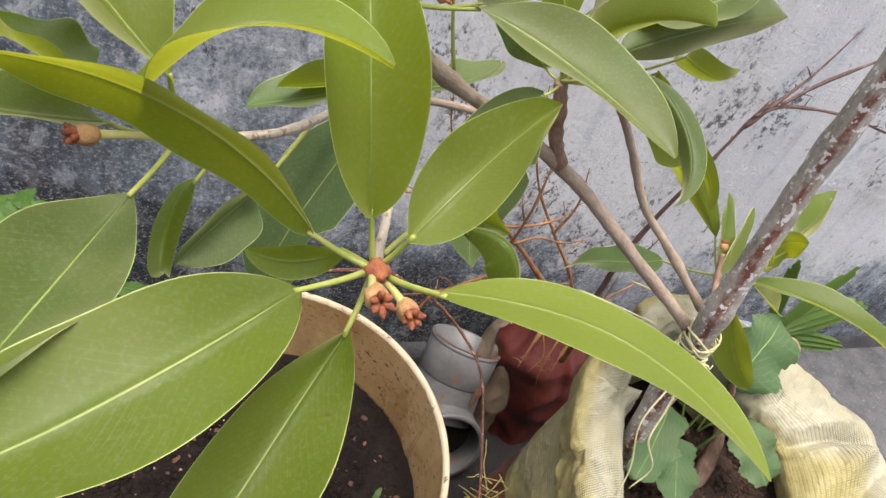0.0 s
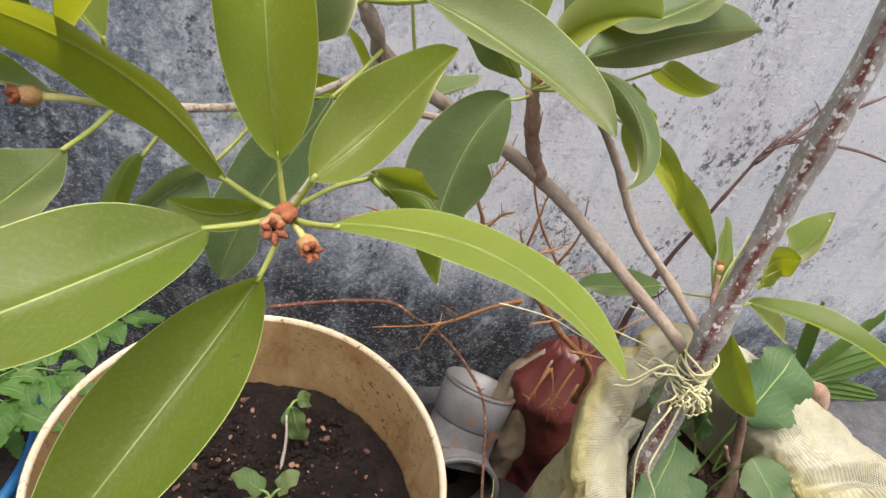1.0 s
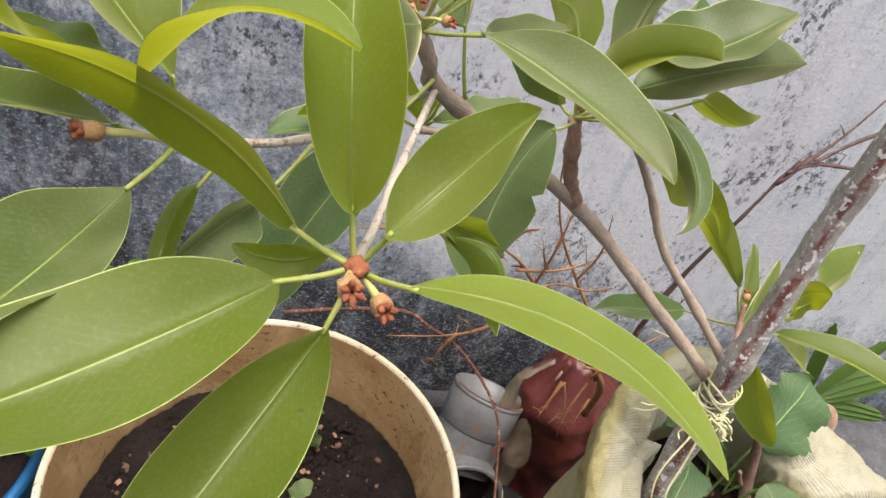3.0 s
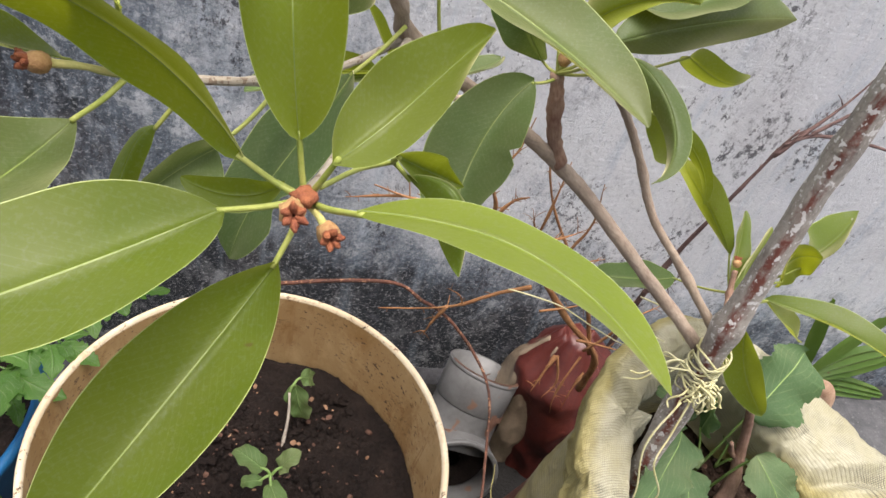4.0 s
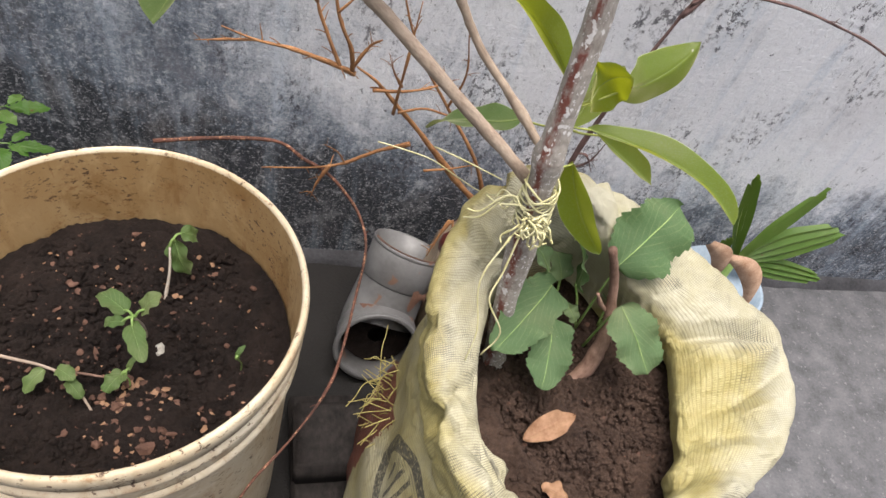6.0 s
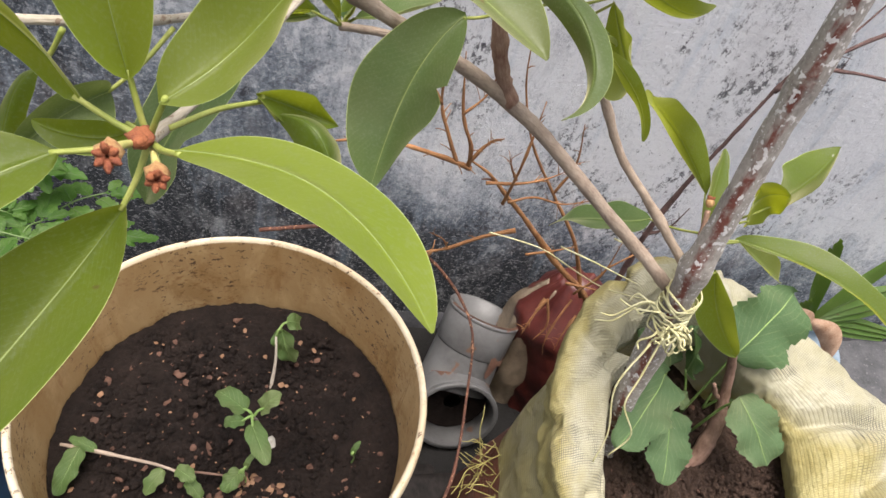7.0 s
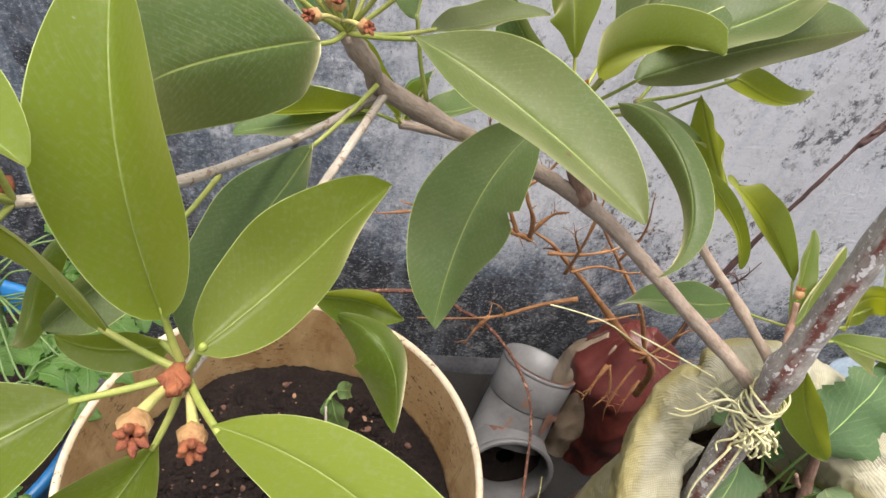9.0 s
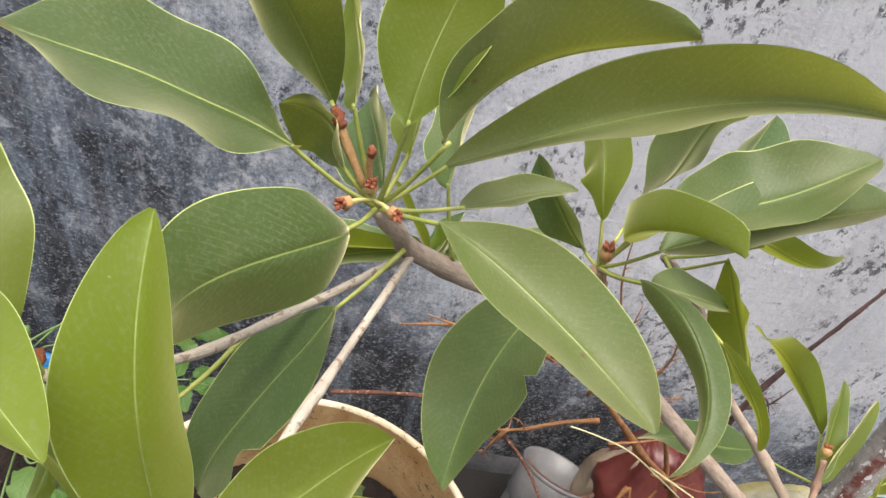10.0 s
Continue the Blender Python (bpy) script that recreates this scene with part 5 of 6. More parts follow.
# ---- the grey elbow fitting on the plank ----
def pipe_elbow():
    t = thing("pipe_elbow", (0.252, 0.19, 0.0), "grey plastic pipe elbow stained with dried solvent", "pipe fitting")
    lo, mid, hi = Vector((0.2520, 0.146, 0.060)), Vector((0.2545, 0.200, 0.042)), Vector((0.2890, 0.258, 0.138))
    d1, d2 = (mid - lo).normalized(), (hi - mid).normalized()

    def shell(a, b, r0, r1, name, mat, label="", wall=0.004, seg=36):
        bm = bmesh.new()
        w = (b - a).normalized()
        q = w.to_track_quat("Z", "Y").to_matrix()
        L = (b - a).length
        prof = [(r0 - wall, 0.001), (r0 - 0.001, 0.0), (r0, 0.0015), (r1, L - 0.0015), (r1 - 0.001, L), (r1 - wall, L - 0.001), (r0 - wall, 0.001)]
        rings = [[bm.verts.new(a + q @ Vector((math.cos(6.2832 * j / seg) * r, math.sin(6.2832 * j / seg) * r, z))) for j in range(seg)] for r, z in prof]
        for i in range(len(rings) - 1):
            for j in range(seg):
                bm.faces.new((rings[i][j], rings[i][(j + 1) % seg], rings[i + 1][(j + 1) % seg], rings[i + 1][j]))
        part(name, bm, mat, t, label)

    shell(lo, lo + d1 * 0.040, 0.0545, 0.0525, "socket", PVC)
    shell(lo - d1 * 0.001, lo + d1 * 0.007, 0.0570, 0.0562, "collar", PVC, wall=0.006)
    shell(hi - d2 * 0.050, hi, 0.0478, 0.0488, "socket", PVC)
    shell(hi - d2 * 0.005, hi + d2 * 0.001, 0.0496, 0.0496, "collar", PVC, wall=0.004)
    bm = bmesh.new()
    line = [lo + d1 * 0.030, lo + d1 * 0.044, mid - d1 * 0.004 + Vector((0, 0, 0.006)), mid + d2 * 0.036, hi - d2 * 0.046]
    tube(bm, line, (0.0500, 0.0480, 0.0458), 36, 8, 0, 0, 0, 0, False)
    part("bend", bm, PVC, t)
    # soil-coloured disc across the lower socket, standing in for the shade deeper inside
    bm = bmesh.new()
    q = d1.to_track_quat("Z", "Y").to_matrix()
    rows = [[bm.verts.new(lo + d1 * (0.030 + 0.004 * noise.noise((j * 0.7, i, 3))) + q @ Vector((math.cos(6.2832 * j / 24) * 0.0465 * i / 4, math.sin(6.2832 * j / 24) * 0.0465 * i / 4, 0))) for j in range(24)] for i in range(1, 5)]
    for k in range(3):
        for j in range(24):
            bm.faces.new((rows[k][j], rows[k][(j + 1) % 24], rows[k + 1][(j + 1) % 24], rows[k + 1][j]))
    bm.faces.new(rows[0])
    part("dirt_shade", bm, SOIL, t, "dark disc standing in for the shade inside the lower socket")
    for at, way, r0, r1, turn in ((lo + d1 * 0.040, d1, 0.0531, 0.0512, 0.9), (hi - d2 * 0.050, d2, 0.0486, 0.0472, 2.4)):
        bm = bmesh.new()
        q = way.to_track_quat("Z", "Y").to_matrix()
        seg = 60
        ring = [[], [], []]
        for j in range(seg + 1):
            a = turn + 3.6 * j / seg
            w = 0.001 + 0.034 * max(0, noise.noise((math.cos(a) * 2.6, math.sin(a) * 2.6, r0 * 90)) + 0.15) + 0.003 * noise.noise((a * 9, 1, 2))
            for k, (z, rr) in enumerate(((-max(w, 0.0004), r0), (0.001, r0), (0.002 + max(w, 0.0004) * 0.6, r1))):
                ring[k].append(bm.verts.new(at + q @ Vector((math.cos(a) * rr, math.sin(a) * rr, z))))
        for k in range(2):
            for j in range(seg):
                bm.faces.new((ring[k][j], ring[k][j + 1], ring[k + 1][j + 1], ring[k + 1][j]))
        part("glue_smear", bm, PVC_STAIN, t, "brown dried solvent smear")
    bm = bmesh.new()
    q = d2.to_track_quat("Z", "Y").to_matrix()
    seg = 24
    rows = []
    for z, rr in ((0.0014, 0.0495), (0.0016, 0.0455), (-0.012, 0.0440)):
        rows.append([bm.verts.new(hi + q @ Vector((math.cos(0.6 + 2.6 * j / seg) * rr, math.sin(0.6 + 2.6 * j / seg) * rr, z + (-0.008 * abs(noise.noise((j * 0.4, 1, 2))) if z < 0 else 0)))) for j in range(seg)])
    for k in range(2):
        for j in range(seg - 1):
            bm.faces.new((rows[k][j], rows[k][j + 1], rows[k + 1][j + 1], rows[k + 1][j]))
    part("glue_smear", bm, PVC_STAIN, t, "brown dried solvent smear")
    settle(t)


pipe_elbow()


def plank(name, lo, hi, turn, label, seed):
    bm = bmesh.new()
    box(bm, (-(hi[0] - lo[0]) / 2, -(hi[1] - lo[1]) / 2, 0), ((hi[0] - lo[0]) / 2, (hi[1] - lo[1]) / 2, hi[2] - lo[2]), 0.003)
    bmesh.ops.subdivide_edges(bm, edges=[e for e in bm.edges if e.calc_length() > 0.05], cuts=12, use_grid_fill=True)
    uvl = bm.loops.layers.uv.verify()
    for v in bm.verts:
        v.co += Vector((0, 0.003 * noise.noise((v.co.x * 8, 0, seed)), 0.0018 * noise.noise((v.co.x * 18, v.co.y * 60, seed))))
    for f in bm.faces:
        for lp in f.loops:
            lp[uvl].uv = (lp.vert.co.y * 6, lp.vert.co.x)
    ob = part(name, bm, PLANK)
    ob.matrix_basis = pose((lo[0] + hi[0]) / 2, (lo[1] + hi[1]) / 2, lo[2], 0, 0, turn)
    return tagged(ob, label, "plank")


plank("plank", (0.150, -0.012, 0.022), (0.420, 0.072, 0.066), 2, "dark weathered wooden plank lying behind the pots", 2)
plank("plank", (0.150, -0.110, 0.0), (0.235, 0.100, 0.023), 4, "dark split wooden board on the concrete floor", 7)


# ---- slumped plastic bags by the wall ----
def slumped(bm, at, rx, ry, h, seed, lean=(0, 0), mat=0):
    rows = []
    na, nz = 90, 44
    for i in range(nz + 1):
        u = i / nz
        r = (1 - 0.25 * u - 0.55 * max(0, u - 0.72) / 0.28 * 0.9) * (0.9 + 0.1 * math.sin(u * 3))
        row = []
        for j in range(na):
            a = 6.2832 * j / na
            p = Vector((math.cos(a), math.sin(a), u * 1.3))
            k = r * (1 + 0.20 * noise.noise(p * 1.4 + Vector((seed, 0, 0))) + 0.22 * (0.25 - abs(noise.noise(Vector((p.x * 1.6, p.y * 1.6, p.z * 2.4)) + Vector((0, seed, 0))))) + 0.05 * (0.2 - abs(noise.noise(p * 5.5 + Vector((seed, 2, 0))))))
            row.append(bm.verts.new((at[0] + lean[0] * u + math.cos(a) * rx * k, at[1] + lean[1] * u + math.sin(a) * ry * k, at[2] + u * h * (1 + 0.08 * noise.noise((math.cos(a) * 2, math.sin(a) * 2, seed))))))
        rows.append(row)
    for i in range(nz):
        for j in range(na):
            f = bm.faces.new((rows[i][j], rows[i][(j + 1) % na], rows[i + 1][(j + 1) % na], rows[i + 1][j]))
            f.material_index = mat
    f = bm.faces.new(rows[-1])
    f.material_index = mat


bag = thing("plastic_bag", (0.385, 0.235, 0.0), "crumpled maroon plastic bag slumped against the wall", "bag")
bm = bmesh.new()
slumped(bm, (0.408, 0.240, 0.0), 0.084, 0.076, 0.225, 3, (-0.022, 0.010))
part("body", bm, REDBAG, bag)
bm = bmesh.new()
slumped(bm, (0.350, 0.252, 0.0), 0.046, 0.060, 0.205, 6, (0.016, 0.004))
part("flap", bm, TANBAG, bag, "faded tan printed side")
settle(bag)


# ---- dead shrub: rust-coloured bare twigs leaning on the wall ----
def shrub(name, label, category, mat, stems, r0, spurs, seed, spur_len=(0.006, 0.02)):
    t = thing(name, stems[0][0], label, category)
    rg = random.Random(seed)
    for k, (pts, r) in enumerate([(s[:-1], s[-1]) for s in stems]):
        bm = bmesh.new()
        ln = tube(bm, pts, (r * r0, r * r0 * 0.75, r * r0 * 0.5, r * r0 * 0.22), 8, 6, 0.35, 3, 0, k + seed)
        for q in range(spurs):
            i = rg.randrange(2, len(ln) - 1)
            p = ln[i]
            t0 = (ln[i] - ln[i - 1]).normalized()
            d = (t0 * 0.5 + Vector((rg.uniform(-1, 1), rg.uniform(-0.5, 0.5), rg.uniform(-0.6, 1)))).normalized() * rg.uniform(*spur_len)
            tube(bm, [p, p + d * 0.5 + Vector((0, 0, 0.001)), p + d], (r * r0 * 0.3, r * r0 * 0.14), 5, 3, 0.3, 0, 0, q)
        part("stem" if k == 0 else "twig", bm, mat, t)
    settle(t)
    return t


Y = 0.135
shrub("dead_shrub", "dead shrub of bare rust-orange twigs", "dead plant", DEADTWIG, [
    [(0.3547, 0.1569, 0.2469), (0.3377, 0.1415, 0.3267), (0.2899, 0.1425, 0.3795), (0.2437, 0.1440, 0.4359), (0.2157, 0.1429, 0.4683), (0.1961, 0.1427, 0.4911), (0.1775, 0.1420, 0.5053), 1.0],
    [(0.176, Y, 0.503), (0.160, Y, 0.510), (0.128, Y + 0.002, 0.519), (0.100, Y + 0.003, 0.523), (0.075, Y, 0.534), 0.6],
    [(0.100, Y + 0.003, 0.523), (0.082, Y + 0.003, 0.521), (0.055, Y, 0.519), 0.35],
    [(0.164, Y, 0.508), (0.152, Y + 0.004, 0.535), (0.143, Y + 0.006, 0.560), (0.138, Y, 0.60), 0.5],
    [(0.174, Y, 0.505), (0.170, Y - 0.004, 0.530), (0.158, Y - 0.004, 0.560), (0.150, Y, 0.61), 0.5],
    [(0.172, Y, 0.506), (0.184, Y, 0.530), (0.192, Y - 0.01, 0.545), 0.42],
    [(0.192, Y, 0.489), (0.216, Y - 0.004, 0.494), (0.236, Y - 0.004, 0.500), (0.252, Y, 0.505), 0.42],
    [(0.212, Y, 0.466), (0.212, Y - 0.006, 0.492), (0.214, Y - 0.008, 0.530), (0.218, Y, 0.575), 0.45],
    [(0.214, Y - 0.006, 0.500), (0.206, Y - 0.01, 0.515), (0.200, Y - 0.01, 0.53), 0.3],
    [(0.232, Y, 0.434), (0.205, Y + 0.004, 0.418), (0.178, Y + 0.006, 0.398), (0.150, Y + 0.010, 0.385), (0.104, Y + 0.014, 0.376), 0.55],
    [(0.165, Y + 0.008, 0.392), (0.155, Y + 0.006, 0.370), (0.150, Y + 0.004, 0.352), 0.45],
    [(0.250, Y, 0.402), (0.275, Y + 0.005, 0.402), (0.300, Y + 0.01, 0.405), 0.35],
    [(0.290, Y, 0.335), (0.278, Y - 0.012, 0.320), (0.270, Y - 0.02, 0.300), 0.5],
    [(0.292, Y, 0.335), (0.296, Y - 0.014, 0.310), (0.285, Y - 0.02, 0.290), 0.4],
    [(0.330, Y + 0.008, 0.330), (0.302, Y + 0.016, 0.402), (0.262, Y + 0.020, 0.462), (0.226, Y + 0.018, 0.520), (0.205, Y + 0.016, 0.575), (0.198, Y + 0.016, 0.620), 0.5],
    [(0.262, Y + 0.020, 0.462), (0.270, Y + 0.018, 0.500), (0.262, Y + 0.016, 0.545), 0.34],
    [(0.316, Y, 0.345), (0.330, Y - 0.006, 0.385), (0.334, Y - 0.004, 0.430), 0.36],
    [(0.332, Y - 0.006, 0.395), (0.350, Y - 0.004, 0.412), (0.366, Y, 0.420), 0.28],
    [(0.302, Y, 0.362), (0.322, Y - 0.010, 0.368), (0.346, Y - 0.012, 0.364), (0.366, Y - 0.010, 0.366), 0.30],
    [(0.320, Y + 0.004, 0.330), (0.306, Y - 0.010, 0.312), (0.300, Y - 0.018, 0.285), (0.304, Y - 0.020, 0.262), 0.36],
    [(0.335, Y + 0.006, 0.300), (0.322, Y - 0.008, 0.285), (0.318, Y - 0.014, 0.262), 0.30],
    [(0.178, Y + 0.006, 0.398), (0.170, Y + 0.002, 0.415), (0.158, Y, 0.424), 0.24],
    [(0.216, Y, 0.468), (0.240, Y + 0.006, 0.470), (0.268, Y + 0.008, 0.462), (0.290, Y + 0.006, 0.470), 0.34],
    [(0.158, Y - 0.004, 0.560), (0.172, Y - 0.004, 0.580), (0.178, Y, 0.61), 0.32],
    [(0.143, Y + 0.006, 0.560), (0.130, Y + 0.004, 0.585), (0.122, Y, 0.62), 0.30],
], 0.0038, 6, 31, (0.004, 0.014))

shrub("dry_vine", "dry dark-brown vine stem arching over the bucket rim", "dead plant", CORD, [
    [(0.0102, 0.1588, 0.3886), (0.0599, 0.1592, 0.3975), (0.1146, 0.1552, 0.4046), (0.1412, 0.1478, 0.3922), (0.1668, 0.1418, 0.3784), (0.1927, 0.1148, 0.3630), (0.1990, 0.0668, 0.3691), (0.1884, 0.0109, 0.3667), (0.1724, -0.0536, 0.3559), (0.1452, -0.0996, 0.3525), (0.1076, -0.1368, 0.3240), (0.0870, -0.1707, 0.2634), (0.085, -0.20, 0.12), (0.090, -0.21, 0.003), 1.0],
], 0.0020, 6, 5, (0.003, 0.008))

shrub("dark_branch", "dark bare branch leaning on the wall", "dead plant", DARKTWIG, [
    [(0.476, 0.300, 0.02), (0.474, 0.296, 0.18), (0.470, 0.29, 0.271), (0.478, 0.285, 0.36), (0.491, 0.28, 0.434), (0.508, 0.28, 0.505), (0.520, 0.282, 0.540), 1.0],
    [(0.508, 0.28, 0.505), (0.535, 0.283, 0.545), (0.560, 0.29, 0.575), (0.60, 0.31, 0.62), 0.6],
    [(0.512, 0.28, 0.520), (0.535, 0.28, 0.535), (0.571, 0.28, 0.537), (0.625, 0.28, 0.532), (0.677, 0.28, 0.520), (0.740, 0.28, 0.502), (0.790, 0.28, 0.478), (0.825, 0.28, 0.445), (0.839, 0.28, 0.424), 0.5],
    [(0.535, 0.28, 0.538), (0.570, 0.285, 0.565), (0.63, 0.29, 0.600), (0.72, 0.30, 0.640), 0.5],
    [(0.839, 0.28, 0.424), (0.828, 0.278, 0.418), (0.842, 0.278, 0.408), 0.9],
    [(0.466, 0.29, 0.271), (0.490, 0.285, 0.290), (0.500, 0.282, 0.330), 0.45],
    [(0.469, 0.288, 0.300), (0.484, 0.285, 0.300), (0.497, 0.28, 0.278), 0.4],
], 0.0044, 4, 44)


# ---- leafy weeds (mustard) and a cut stem in the sack ----
def broad(parent, base, tip, half, roll=0, fold=8, sag=0.004, seed=0, mat=MUSTARD, stalk=None, lobes=0.05, teeth=12, peak=0.8):
    bm = bmesh.new()
    axis = blade(bm, base, tip, half, roll, fold, sag, 0.0, seed, 72, 0.20, True, 0.5, lobes, teeth, peak=peak)
    ob = part("leaf", bm, [mat, GREENSTEM, GREENSTEM, mat], parent)
    if stalk is not None:
        S, B = Vector(stalk), Vector(base)
        bm = bmesh.new()
        tube(bm, [S, S.lerp(B, 0.6) + Vector((0, 0, 0.004)), B + axis * 0.003], (0.0013, 0.0010), 6, 5)
        part("leaf_stalk", bm, GREENSTEM, ob)
    return ob


def mustard(at, leaves, label):
    t = thing("mustard_plant", at, label, "plant", "weeds in the sack")
    for k, (b, e, h, roll) in enumerate(leaves):
        broad(t, b, e, h, roll, 8, 0.005, k + int(at[0] * 1000), stalk=at)
    settle(t)


mustard((0.360, 0.018, 0.338), [((0.3538, 0.0136, 0.4000), (0.2922, -0.0542, 0.4014), 0.0235, -22), ((0.352, -0.014, 0.390), (0.338, -0.0692, 0.3683), 0.0200, -8), ((0.350, 0.022, 0.405), (0.326, 0.040, 0.425), 0.013, 10)],
        "leafy mustard weed with scalloped blue-green leaves")
mustard((0.396, 0.010, 0.338), [((0.3997, 0.0125, 0.4294), (0.456, 0.0553, 0.4634), 0.0310, 25), ((0.382, 0.024, 0.385), (0.3678, 0.0330, 0.4377), 0.017, 20)],
        "mustard weed with one broad upright leaf")
mustard((0.400, -0.008, 0.336), [((0.4034, -0.0154, 0.4140), (0.4300, -0.0600, 0.3795), 0.0210, 24)], "mustard weed with a drooping wavy leaf")
mustard((0.420, 0.015, 0.336), [((0.420, 0.022, 0.366), (0.436, 0.035, 0.368), 0.010, 0), ((0.424, 0.010, 0.362), (0.446, 0.004, 0.360), 0.009, 0)], "small dark green seedling in the sack")
mustard((0.372, 0.025, 0.336), [((0.370, 0.030, 0.385), (0.362, 0.055, 0.400), 0.012, 0), ((0.366, 0.018, 0.372), (0.350, 0.028, 0.365), 0.009, 0), ((0.376, 0.016, 0.366), (0.384, 0.000, 0.362), 0.008, 0)], "crinkled young mustard rosette in the sack")

stump = thing("cut_stem", (0.392, -0.020, 0.334), "pinkish brown woody stem rising from the soil", "plant")
bm = bmesh.new()
tube(bm, [(0.386, -0.040, 0.328), (0.400, -0.029, 0.3450), (0.4085, -0.014, 0.368), (0.4060, -0.0024, 0.3928), (0.398, 0.004, 0.424), (0.384, 0.008, 0.458)], (0.0072, 0.0066, 0.0050, 0.0040, 0.0034), 12, 7, 0.25, 2, 0, 4)
part("stem", bm, STEMBARK, stump)
bm = bmesh.new()
tube(bm, [(0.405, -0.002, 0.386), (0.394, -0.004, 0.398), (0.385, -0.005, 0.414)], (0.0024, 0.0016), 8, 5, 0.3, 1, 0, 5)
part("side_stub", bm, STEMBARK, stump)
settle(stump)

for at, tip, half, roll in (((0.3247, -0.1017, 0.3437), (0.3721, -0.0812, 0.3455), 0.0105, 12), ((0.335, -0.140, 0.339), (0.352, -0.150, 0.342), 0.008, -10)):
    bm = bmesh.new()
    blade(bm, at, tip, half, roll, 16, 0.003, 0.0, int(at[0] * 1000), 18, 0.3, True, 0.8)
    tagged(part("dry_leaf", bm, [DRYLEAF, DRYLEAF]), "curled dry tan leaf lying on the soil", "dry leaf", "dry leaves")


# ---- seedlings in the bucket ----
def seedling(at, crown, leaves, label, mat, stem_mat, r=0.0014):
    t = thing("seedling", at, label, "seedling", "seedlings in the bucket")
    bm = bmesh.new()
    a, c = Vector(at), Vector(crown)
    tube(bm, [a - Vector((0, 0, 0.004)), a.lerp(c, 0.5) + Vector((0.002, 0.001, 0)), c], (r, r * 0.8), 8, 6, 0.2, 1, 0, 3)
    part("stem", bm, stem_mat, t)
    for k, (b, e, h, roll) in enumerate(leaves):
        broad(t, b, e, h * 0.88, roll, 10, 0.003, k + int(at[0] * 3000), mat, stalk=c, lobes=0.07, teeth=0)
    settle(t)


seedling((0.0268, 0.0477, SOIL_Z), (0.030, 0.082, 0.336), [((0.034, 0.086, 0.342), (0.046, 0.070, 0.312), 0.0120, 55), ((0.038, 0.092, 0.344), (0.050, 0.100, 0.330), 0.0085, 40)], "wilting seedling with one drooping leaf", SEEDLING, TWIG)
seedling((0.018, 0.010, SOIL_Z), (0.0178, -0.0077, 0.3590), [((0.012, -0.004, 0.361), (-0.0111, 0.0127, 0.3620), 0.0095, 0), ((0.024, -0.004, 0.362), (0.0385, 0.0020, 0.3780), 0.0085, 0), ((0.017, -0.014, 0.360), (0.0311, -0.0474, 0.3600), 0.0085, 10), ((0.012, -0.012, 0.359), (-0.004, -0.012, 0.354), 0.0060, 0)], "young seedling with a few lobed green leaves", SEEDLING, TWIG)
seedling((0.098, -0.020, SOIL_Z), (0.096, -0.028, 0.334), [((0.096, -0.028, 0.334), (0.102, -0.020, 0.342), 0.0024, 0)], "tiny green sprout in the soil", SEEDLING, GREENSTEM, 0.0007)
seedling((0.012, -0.040, SOIL_Z), (0.011, -0.036, 0.318), [((0.010, -0.034, 0.319), (-0.002, -0.050, 0.316), 0.0080, 0), ((0.013, -0.033, 0.320), (0.020, -0.024, 0.330), 0.0026, 0)], "small sprout with a round bright leaf", SEEDLING, GREENSTEM, 0.0007)
runner = thing("fallen_twig", (-0.05, -0.03, SOIL_Z), "thin fallen twig with withering leaves on the soil", "twig")
bm = bmesh.new()
tube(bm, [(-0.128, -0.010, 0.316), (-0.090, -0.020, 0.320), (-0.042, -0.034, 0.322), (-0.022, -0.048, 0.313), (-0.010, -0.062, 0.304)], (0.0013, 0.0012, 0.001), 7, 7, 0.3, 3, 0, 8)
part("stem", bm, BRANCH, runner)
bm = bmesh.new()
tube(bm, [(-0.042, -0.034, 0.321), (-0.020, -0.034, 0.316), (0.002, -0.034, 0.308)], (0.0010, 0.0008), 6, 5, 0.3, 2, 0, 9)
part("side_stem", bm, STEMBARK, runner)
for k, (b, e, h) in enumerate((((-0.038, -0.034, 0.324), (-0.024, -0.044, 0.324), 0.006), ((-0.048, -0.034, 0.322), (-0.060, -0.050, 0.314), 0.006), ((-0.112, -0.014, 0.320), (-0.124, -0.048, 0.309), 0.008), ((-0.030, -0.042, 0.320), (-0.018, -0.054, 0.313), 0.005), ((-0.100, -0.017, 0.320), (-0.122, -0.006, 0.318), 0.004))):
    broad(runner, b, e, h, 0, 12, 0.002, k + 3, SEEDLING, None, 0.08, 0)
settle(runner)
for k, (x, y, s) in enumerate(((0.031, -0.003, 0.0056), (-0.051, 0.062, 0.004), (0.026, -0.064, 0.007), (0.008, -0.056, 0.005), (-0.028, -0.078, 0.004))):
    bm = bmesh.new()
    lump(bm, (x, y, SOIL_Z + s * 0.3), s, k + 70, 0.6 if k == 0 else 0.22, 0, 2)
    tagged(part("pebble" if k == 0 else "bark_chip", bm, PEBBLE if k == 0 else CHIP), "pale pebble on the dark soil" if k == 0 else "dull brown bark chip on the dark soil", "pebble" if k == 0 else "chip")


crumbs("dry_leaf_litter", "red-brown crumbled dry leaves on the dark soil", (0.022, -0.066), 0.034, SOIL_Z + 0.001, [CHIP, DRYLEAF], 150, 12, (0.0014, 0.0052), sprinkle=0.35)
crumbs("bark_flakes", "small red-brown flakes strewn over the dark soil", (0, 0), 0.128, SOIL_Z + 0.0025, [CHIP, DRYLEAF], 170, 19, (0.0009, 0.0034), sprinkle=0.5)


